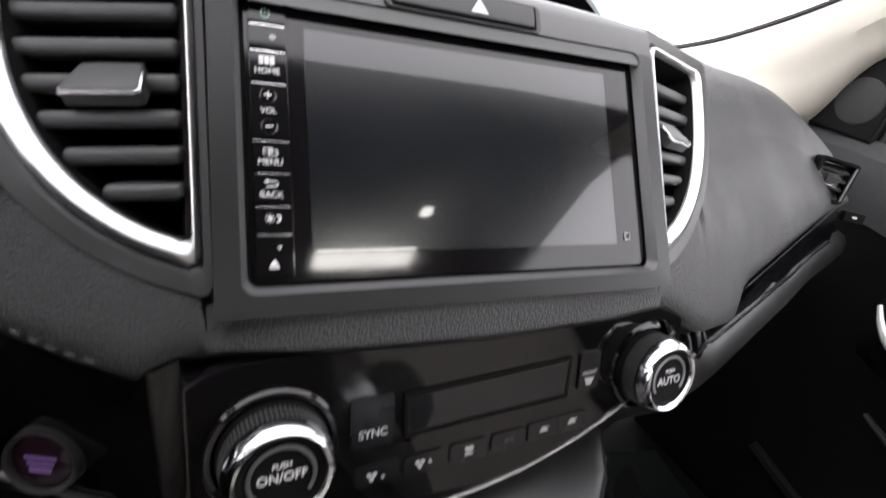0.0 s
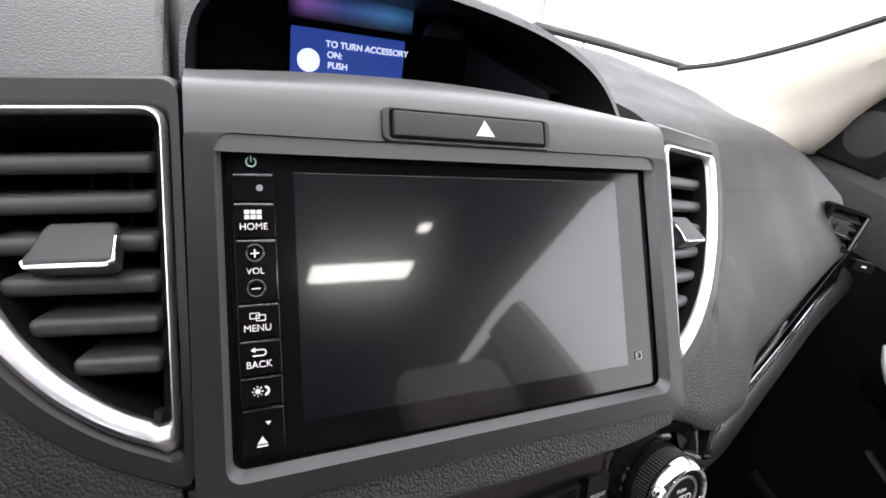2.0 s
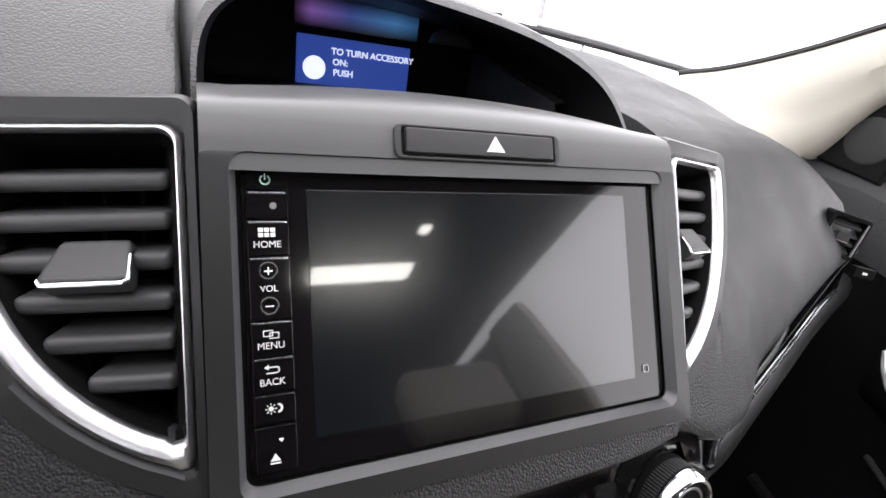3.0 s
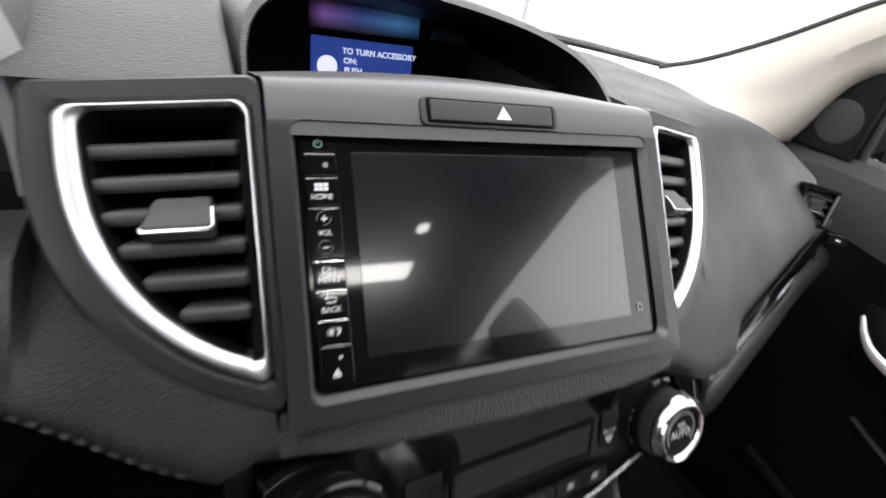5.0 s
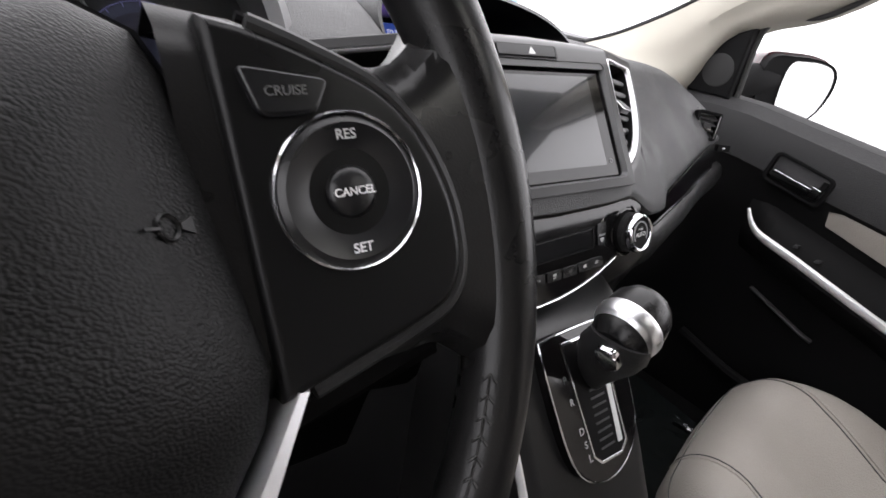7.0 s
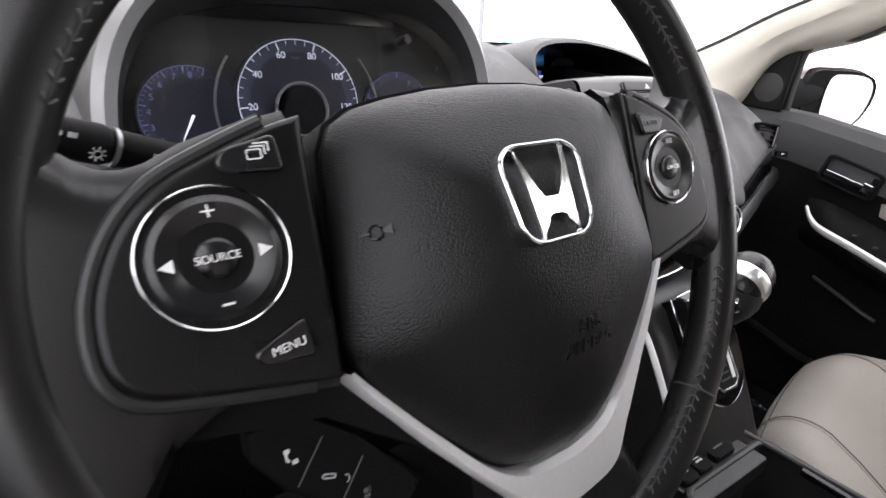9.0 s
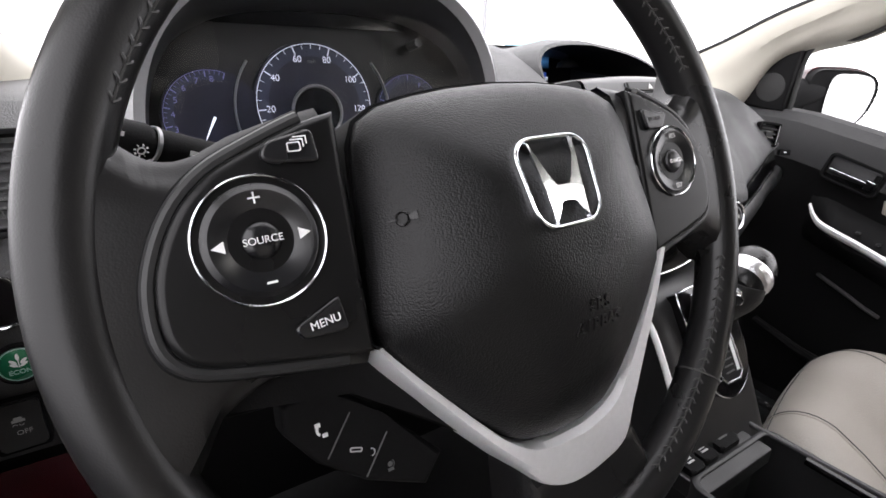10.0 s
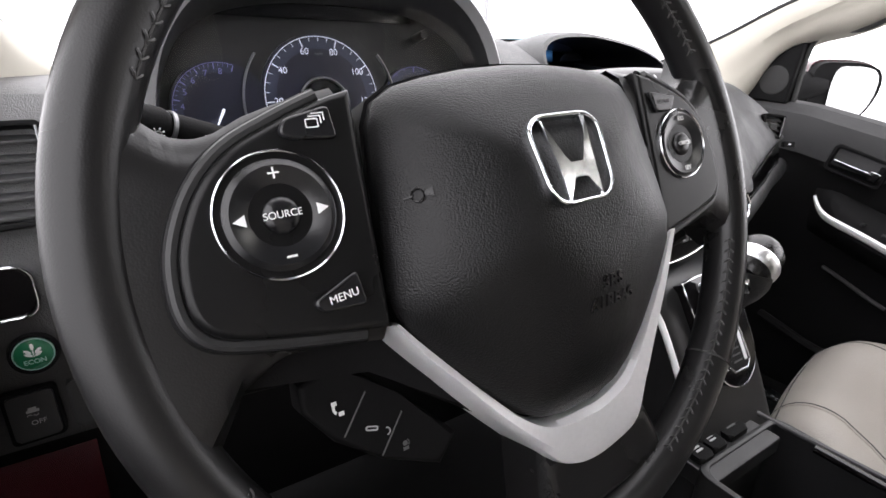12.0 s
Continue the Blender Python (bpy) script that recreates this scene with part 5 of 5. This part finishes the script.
for word, y in (("P", 0.022), ("R", 0.004), ("D", -0.020), ("S", -0.031), ("L", -0.042)):
    part("legend", text_mesh(word, 0.0080, at(-0.0300 + 0.17 * (0.012 - y), y, 0.0066), bold=0.0001), DIMWHITE if word != "P" else DIMGREY, gp)
BACK = GATE.inverted()
AXIS = Vector((0.86, 0.12, 0.42)).normalized()
HEAD = Matrix.Translation((-0.007, -0.152, 0.8935)) @ Vector((0, 0, 1)).rotation_difference(AXIS).to_matrix().to_4x4()
neck = []
for k, (r, d) in enumerate(((0.009, 1.2), (0.011, 1.2), (0.0150, 1.2), (0.0205, 1.15), (0.0235, 1.08), (0.0220, 1.0))):
    c = Vector((0.008, -0.121, 0.814)).lerp(Vector((-0.016, -0.154, 0.8875)), k / 5)
    neck.append([BACK @ (c + Vector((r * math.cos(q), r * d * math.sin(q), -0.25 * r * math.cos(q)))) for q in (2 * math.pi * j / 24 for j in range(24))])
part("lever_body", loft(neck, True, True), PAD, gear)
head = part("knob", put(lathe([(0.0, 0.030), (0.010, 0.0292), (0.0175, 0.0245), (0.0225, 0.0160), (0.0240, 0.005), (0.0234, -0.006), (0.0200, -0.017), (0.014, -0.023), (0.0, -0.024)], 40), BACK @ HEAD), LEATHER, gear, "black leather gear knob")
part("collar", put(lathe([(0.0240, 0.002), (0.0249, 0.000), (0.0249, -0.004), (0.0238, -0.0085), (0.0232, -0.0095), (0.0215, -0.0125)], 40), BACK @ HEAD), SATINCHROME, head, "satin silver collar")
part("release_button", put(slab(rounded(0.022, 0.016, 0.006), 0, 0.007, 0.003, 4), BACK @ HEAD @ Matrix.Translation((0.002, -0.002, -0.0265)) @ Matrix.Rotation(radians(180), 4, "X")), CHROME, head, "chrome release button")

# ---- seats ----
def seat_row(x, dy):
    t = (x + 0.20) / 0.40
    e = 1 - max(0, 1 - min(t, 1 - t) / 0.14) ** 2.2 * 0.5
    top = 0.601 + 0.008 * math.exp(-((t - 0.12) / 0.16) ** 2) + 0.028 * math.exp(-((t - 0.80) / 0.14) ** 2) - 0.025 * max(0, 1 - t / 0.4)
    pts = [(-0.13, 0.42)]
    for k in range(13):
        a = radians(-20 + 125 * k / 12)
        pts.append((-0.195 + 0.072 * e * math.cos(a), top - 0.075 + 0.075 * e * math.sin(a)))
    pts += [(-0.255, top - 0.020), (-0.29, top - 0.038), (-0.33, top - 0.060), (-0.40, top - 0.084), (-0.50, top - 0.094), (-0.62, top - 0.095), (-0.70, top - 0.10), (-0.72, 0.42)]
    back = 0.060 * (max(0.06 - x, 0) / 0.26) ** 1.3 + 0.15 * (max(x - 0.07, 0) / 0.13) ** 2
    return [(x, y + dy - back * smooth01((y + 0.5) / 0.3), 0.55 + (z - 0.55) * (0.75 + 0.25 * e)) for y, z in pts]


def back_row(x, dy, lean=0.48, top=1.14):
    t = abs(x) / 0.24
    e = 1 - max(0, t - 0.75) ** 2 * 3.0
    side = 0.035 * math.exp(-((t - 0.85) / 0.22) ** 2)
    front = [(-0.66 - lean * (z - 0.66) + side * (1 if z < 1.05 else 0.4) - 0.02 * (1 - e), z) for z in stations(0.62, top - 0.06 * t * t - 0.05, 10)]
    y1, z1 = front[-1]
    over = [(y1 - 0.02, z1 + 0.035), (y1 - 0.055, z1 + 0.048), (y1 - 0.095, z1 + 0.035), (y1 - 0.115, z1)]
    return [(x, y + dy, z) for y, z in front + over + [(-0.80, 0.62)]]


def car_seat(name, cx, dy, label):
    seat = thing(name, Matrix.Translation((cx, 0, 0)), label, "car seat", "front seats")

    def tucked(x):
        return [(p[0] * 0.98, -0.4 + dy + (p[1] + 0.4 - dy) * 0.9, 0.55 + (p[2] - 0.55) * 0.75) for p in seat_row(x, dy)]

    part("cushion", loft([tucked(-0.20)] + [seat_row(x, dy) for x in stations(-0.20, 0.20, 30)] + [tucked(0.20)]), SEAT, seat)
    for xs in (-0.105, 0.105):
        part("seam", tube([Vector(seat_row(xs, dy)[k]) + Vector((0, 0, 0.0004)) for k in range(4, 18)], 0.0011, 5), THREAD, seat)
        part("piping", tube([Vector(seat_row(xs * 1.06, dy)[k]) + Vector((0, 0, 0.0002)) for k in range(4, 18)], 0.0016, 6), SEAT, seat)
    part("cross_seam", tube([Vector(seat_row(x, dy)[6]) + Vector((0, 0.0006, 0)) for x in stations(-0.18, 0.18, 24)], 0.0011, 5), THREAD, seat)
    part("base", box(-0.19, 0.18, -0.68 + dy, -0.17 + dy, 0.40, 0.46, 0.02), BLACK, seat)
    part("backrest", loft([back_row(x, dy) for x in stations(-0.24, 0.24, 20)]), SEAT, seat)
    part("headrest", put(box(-0.13, 0.13, -0.05, 0.05, 0.0, 0.17, 0.035, 4), Matrix.Translation((0, -0.945 + dy, 1.15)) @ Matrix.Rotation(radians(20), 4, "X")), SEAT, seat)
    for x in (-0.06, 0.06):
        part("headrest_post", tube([(x, -0.915 + dy, 1.06), (x, -0.945 + dy, 1.17)], 0.006, 8), CHROME, seat)
    return seat


car_seat("passenger_seat", 0.415, 0.060, "light grey leather passenger seat with side bolsters and seams")
car_seat("driver_seat", -0.375, -0.06, "light grey leather driver's seat behind the wheel")

# ---- passenger door ----
door = thing("passenger_door", None, "black passenger door trim, silver armrest strip, chrome handle, grey insert", "car door")


def belt_z(y):
    return 0.975 + 0.20 * min(y, 0.13) if y > -0.25 else 0.925


DOORY = [0.30, 0.22, 0.16, 0.10, 0.04, -0.02, -0.08, -0.14, -0.20, -0.28, -0.45, -0.8, -1.3]


def door_row(y):
    b = belt_z(y)
    return [(0.70, y, 0.32), (0.655, y, 0.40), (0.650, y, 0.60), (0.655, y, 0.70), (0.640, y, b - 0.16), (0.628, y, b - 0.10), (0.622, y, b - 0.045), (0.626, y, b - 0.015), (0.640, y, b), (0.68, y, b + 0.004), (0.72, y, b - 0.002), (0.73, y, 0.32)]


part("upper_panel", loft([door_row(y) for y in DOORY]), BLACK, door)
part("belt_pad", loft([[(0.6215, y, belt_z(y) - 0.085), (0.618, y, belt_z(y) - 0.05), (0.622, y, belt_z(y) - 0.014), (0.640, y, belt_z(y) + 0.003)] for y in DOORY]), PAD, door)


def arm_z(y):
    return 0.800 + 0.32 * y if y > -0.25 else 0.720


def arm_row(y):
    """The armrest grows out of the door behind the handle."""
    k = smooth01((0.055 - y) / 0.07)
    a = arm_z(y) + 0.006
    return [(0.640, y, a + 0.040), (0.635 - 0.022 * k, y, a + 0.020), (0.632 - 0.031 * k, y, a - 0.002), (0.632 - 0.034 * k, y, a - 0.020), (0.634 - 0.024 * k, y, a - 0.045), (0.65, y, a - 0.07)]


part("armrest", loft([arm_row(y) for y in (0.055, 0.045, 0.035, 0.02, 0.0, -0.05, -0.12, -0.2, -0.3, -0.6)]), BLACK, door)
strip = [(0.618, 0.048, 0.833), (0.607, 0.032, 0.815), (0.599, 0.008, 0.801), (0.597, -0.05, 0.784), (0.596, -0.10, 0.768), (0.596, -0.20, 0.736), (0.596, -0.28, 0.715), (0.597, -0.5, 0.700)]
sp = smooth_path(strip, 8)
part("armrest_strip", tube(sp, [0.0035 + 0.0045 * min(1, k / 18) for k in range(len(sp))], 10, 0.7), SILVER, door, "satin silver armrest strip")
part("insert", loft([[(0.6295, y, arm_z(y) + 0.062), (0.622, y, arm_z(y) + 0.085), (0.619, y, min(belt_z(y) - 0.09, arm_z(y) + 0.062 + 0.5 * (-0.06 - y) + 0.024))] for y in (-0.062, -0.08, -0.12, -0.16, -0.25, -0.5)]), SEAT, door, "grey leather door insert")
hr = part("handle_recess", put(ring(rounded(0.098, 0.052, 0.010), rounded(0.084, 0.040, 0.007), -0.016, 0.003, 0.002), frame_of((0.6180, -0.005, 0.9015), (0.05, -1, -0.27), (0, -0.2, 1))), BLACK, door)
part("recess_floor", put(slab(rounded(0.086, 0.042, 0.007), -0.012, -0.010), frame_of((0.6190, -0.005, 0.9015), (0.05, -1, -0.27), (0, -0.2, 1))), BLACK, hr)
part("handle_lever", put(merge(box(-0.040, 0.030, -0.0045, 0.0015, -0.004, 0.006, 0.0015), box(0.022, 0.038, -0.012, 0.006, -0.004, 0.006, 0.002)), frame_of((0.6150, -0.007, 0.899), (0.05, -1, -0.27), (0, -0.2, 1))), CHROME, hr)
part("lock_tab", put(box(0.031, 0.040, 0.004, 0.016, -0.004, 0.004, 0.001), frame_of((0.6170, -0.007, 0.9015), (0.05, -1, -0.27), (0, -0.2, 1))), BLACK, hr)
for q in range(2):
    part("window_switch", put(box(-0.010, 0.010, -0.004, 0.004, 0, 0.004, 0.0012), Matrix.Translation((0.610, -0.045 - 0.035 * q, arm_z(-0.045 - 0.035 * q) + 0.016))), SATIN, door)
part("pocket_edge", tube(smooth_path([(0.652, 0.01, 0.690), (0.640, -0.01, 0.688), (0.632, -0.05, 0.676), (0.630, -0.09, 0.660), (0.634, -0.11, 0.652)], 6), 0.004, 8), SATIN, door)
part("lower_rail", tube([(0.648, 0.10, 0.545), (0.642, 0.0, 0.520), (0.640, -0.2, 0.490)], 0.010, 8), BLACK, door)
sail = part("sail_panel", slab([(0.205, 1.004), (0.120, 0.998), (0.112, 1.112), (0.135, 1.104), (0.160, 1.086), (0.185, 1.052), (0.198, 1.025)], -0.012, 0.010, 0.004, 3), BLACK, door, "black mirror sail panel")
sail.matrix_basis = Matrix(((0, 0, -1, 0.640), (1, 0, 0, 0.03), (0, 1, 0, 0), (0, 0, 0, 1)))
part("sail_cover", put(lathe([(0, 0.001), (0.026, 0.001), (0.028, 0.0)], 30), Matrix.Translation((0.152, 1.042, 0.010))), RUBBER, sail)
part("window_frame", tube(smooth_path([(0.650, 0.146, 0.998), (0.652, 0.138, 1.112), (0.650, 0.09, 1.133), (0.645, 0.02, 1.156), (0.642, -0.22, 1.330), (0.64, -0.40, 1.455)], 6), 0.006, 8), RUBBER, door)

# ---- pillars ----
E1 = [(0.585, 0.450, 1.058), (0.592, 0.375, 1.082), (0.60, 0.285, 1.122), (0.605, 0.19, 1.172), (0.61, 0.09, 1.216), (0.61, -0.05, 1.290), (0.60, -0.22, 1.400), (0.59, -0.40, 1.49)]
E2 = [(0.52, 0.330, 1.020), (0.56, 0.26, 1.012), (0.615, 0.230, 1.006), (0.640, 0.188, 1.082), (0.640, 0.138, 1.114), (0.640, 0.02, 1.157), (0.635, -0.22, 1.330), (0.625, -0.40, 1.455)]


def pillar_rows(s):
    a, b = smooth_path(E1, 6), smooth_path(E2, 6)
    rows = []
    for p, q in zip(a, b):
        d = (q - p)
        row = []
        for k in range(9):
            t = k / 8
            o = p + d * t
            lift = math.sin(math.pi * t) ** 0.7 * 0.020 - 0.010 * math.exp(-((t - 0.55) / 0.08) ** 2) * 0.6
            row.append((s * (o.x - lift), o.y - lift * 0.6, o.z - lift * 0.15))
        rows.append([(s * (p.x + 0.03), p.y + 0.02, p.z)] + row + [(s * (q.x + 0.04), q.y, q.z - 0.004)])
    return rows


for s, which in ((1, "passenger's"), (-1, "driver's")):
    pil = thing("pillar_trim", None, "beige moulded windscreen pillar trim", "pillar trim", "windscreen pillars")
    part("cover", loft(pillar_rows(s)), BEIGE, pil)
    part("seal", tube([(s * (p.x + 0.004), p.y + 0.004, p.z + 0.002) for p in smooth_path(E1, 6)], 0.0052, 8), RUBBER, pil, "black windscreen seal")

# ---- driver's door, seen past the wheel ----
ddoor = thing("driver_door", None, "black driver's door trim beside the dash end", "car door")
part("panel", loft([[(-x, y, z) for x, y, z in door_row(y)] for y in DOORY]), BLACK, ddoor)
part("belt_pad", loft([[(-0.680, y, belt_z(y) - 0.085), (-0.678, y, belt_z(y) - 0.05), (-0.682, y, belt_z(y) - 0.014), (-0.70, y, belt_z(y) + 0.003)] for y in DOORY]), PAD_LIT, ddoor)

# ---- door mirror ----
MIR = frame_of((0.975, 0.190, 1.010), (0.88, -0.47, 0), (-0.05, -0.08, 1))
mir = thing("door_mirror", MIR, "door mirror with dark red painted cap and bright glass", "door mirror")
shape = [(-0.080, 0.050), (-0.070, -0.052), (-0.02, -0.066), (0.040, -0.066), (0.072, -0.040), (0.086, 0.0), (0.080, 0.038), (0.050, 0.058), (-0.02, 0.064)]


sh = curve_round(shape)
part("housing", loft([[(x * k - 0.012 * (1 - k), y * k, z) for x, y in sh] for k, z in ((0.95, 0.0), (1.06, 0.002), (1.07, -0.02), (1.02, -0.05), (0.85, -0.08), (0.5, -0.10))], True, True), BLACK, mir)
part("painted_cap", loft([[(x * k - 0.012 * (1 - k), y * k + 0.004, z) for x, y in sh] for k, z in ((1.075, -0.018), (1.04, -0.05), (0.87, -0.083), (0.5, -0.104))], True, True), CARPAINT, mir, "dark red painted cap")
part("glass", slab([(x * 0.70 + 0.022, y * 0.93) for x, y in sh][::-1], -0.004, 0.003), MIRROR, mir)
part("foot", tube([(-0.01, 0.010, -0.045), (-0.050, 0.010, -0.034), (-0.100, 0.004, -0.026), (-0.18, -0.030, -0.02), (-0.27, -0.05, 0.0)], [0.030, 0.040, 0.042, 0.036, 0.030], 16, 0.9), BLACK, mir)
part("grip_lines", merge(box(-0.105, -0.085, -0.012, -0.006, -0.02, 0.006, 0.001), box(-0.125, -0.09, -0.036, -0.030, -0.02, 0.006, 0.001)), STEEL, mir)

# ---- mat in the footwell ----
mat_ = thing("floor_mat", pose(0.40, 0.06, 0.402, 0, 0, -8), "dark floor mat under clear wrinkled protective film", "floor mat")
part("mat", box(-0.17, 0.20, -0.22, 0.20, 0.0, 0.008, 0.003), CARPET, mat_)
rnd = random.Random(4)
film = [[(x, y, 0.010 + 0.008 * noise.noise(Vector((x * 14, y * 14, 3.1)))) for x in stations(-0.16, 0.20, 24)] for y in stations(-0.21, 0.19, 24)]
part("film", loft(film), PLASTICFILM, mat_, "clear wrinkled plastic film")
MATPOSE = pose(0.40, 0.06, 0.402, 0, 0, -8)
fold = [[(0.004 * i + 0.003 * noise.noise(Vector((i, j, 0.5))), 0.007 * j + 0.006 * noise.noise(Vector((j, i, 2.5))), 0.010 * abs(noise.noise(Vector((i * 1.7, j * 1.3, 7.1))))) for i in range(5)] for j in range(8)]
part("film_fold", put(loft(fold), MATPOSE.inverted() @ Matrix.Translation((0.550, -0.03, 0.416))), CHROME, mat_, "crumpled shiny fold of film", angle=20)

# ---- wiper and cowl beyond the glass ----
wiper = thing("wiper", None, "grey wiper arm lying at the foot of the windscreen", "wiper")
part("arm", tube([(0.40, 0.60, 1.088), (0.55, 0.60, 1.080), (0.72, 0.55, 1.064)], [0.010, 0.009, 0.005], 8, 0.5), STEEL, wiper)
part("blade", tube([(0.36, 0.59, 1.080), (0.55, 0.585, 1.069), (0.75, 0.53, 1.055)], 0.005, 6), RUBBER, wiper)
bonnet = thing("bonnet", None, "dark red car bonnet beyond the windscreen", "bonnet")
part("panel", loft([[(x, y, z - 0.10 * (x / 0.8) ** 2) for x in stations(-0.85, 0.85, 16)] for y, z in ((0.70, 1.0), (1.0, 0.98), (1.4, 0.93), (1.7, 0.82), (1.8, 0.6))]), CARPAINT, bonnet)

# ---- showroom beyond the windows ----
banner = thing("advertising_flag", frame_of((2.45, 3.05, 1.42), (0.8, -0.6, 0), (0, 0, 1)), "tall pale blue advertising flag on a stand in the showroom", "banner")
part("sheet", slab([(0.22 * math.cos(a), 0.42 * math.sin(a)) for a in stations(0, 2 * math.pi * 39 / 40, 39)], -0.01, 0.01), BANNER, banner)
part("stand", tube([(0, -0.42, 0), (0, -1.42, 0)], 0.012, 8), STEEL, banner)
post = thing("window_post", pose(2.13, 3.2, 0), "thin grey post of the showroom glazing", "post")
part("shaft", box(-0.012, 0.012, -0.02, 0.02, 0, 3.2, 0.004), STEEL, post)
for x, y, w in ((1.45, 3.4, 0.05), (1.32, 3.6, 0.03)):
    frame_post = thing("window_post", pose(x, y, 0), "grey post of the showroom glazing", "post")
    part("shaft", box(-w / 2, w / 2, -0.03, 0.03, 0, 3.2, 0.005), STEEL, frame_post)

# ---- roof lamps and centre pillars ----
for x, y, z, w, d, n in ((0.23, -0.815, 1.5345, 0.235, 0.075, "dome_light"), (0.325, -0.645, 1.527, 0.028, 0.036, "reading_light")):
    lamp = thing(n, pose(x, y, z, 180), "lit roof lamp with a clear lens" if n == "dome_light" else "small lit round reading lamp in the headliner", "lamp")
    part("frame", ring(rounded(w + 0.016, d + 0.016, 0.012), rounded(w, d, 0.010), 0.0, 0.012, 0.003), LINING, lamp)
    part("lens", slab(rounded(w, d, 0.010), 0.0, 0.009, 0.002), LAMP, lamp)
for s in (1, -1):
    bp = thing("centre_pillar", None, "beige centre pillar trim between the side windows", "pillar trim", "centre pillars")
    part("cover", loft([[(s * 0.68, y0, z), (s * 0.655, y0, z), (s * 0.650, (y0 + y1) / 2, z), (s * 0.655, y1, z), (s * 0.68, y1, z)] for z, y0, y1 in ((0.9, -0.72, -0.98), (1.2, -0.79, -1.02), (1.40, -0.87, -1.05), (1.46, -0.90, -1.08))]), BEIGE, bp)
    rp = thing("rear_pillar", None, "beige rear pillar trim", "pillar trim", "rear pillars")
    part("cover", box(min(s * 0.66, s * 0.72), max(s * 0.66, s * 0.72), -1.92, -1.45, 0.9, 1.47, 0.01), BEIGE, rp)
    rd = thing("rear_door", None, "black rear door trim", "car door", "rear doors")
    part("panel", box(min(s * 0.66, s * 0.74), max(s * 0.66, s * 0.74), -1.9, -0.96, 0.32, 0.95, 0.01), BLACK, rd)
    # Unseen opaque panes, added to keep light out of the rear cabin.
    part("window", box(min(s * 0.675, s * 0.685), max(s * 0.675, s * 0.685), -1.9, -0.96, 0.90, 1.46), TINT, rd, "unseen dark pane added to block rear light")
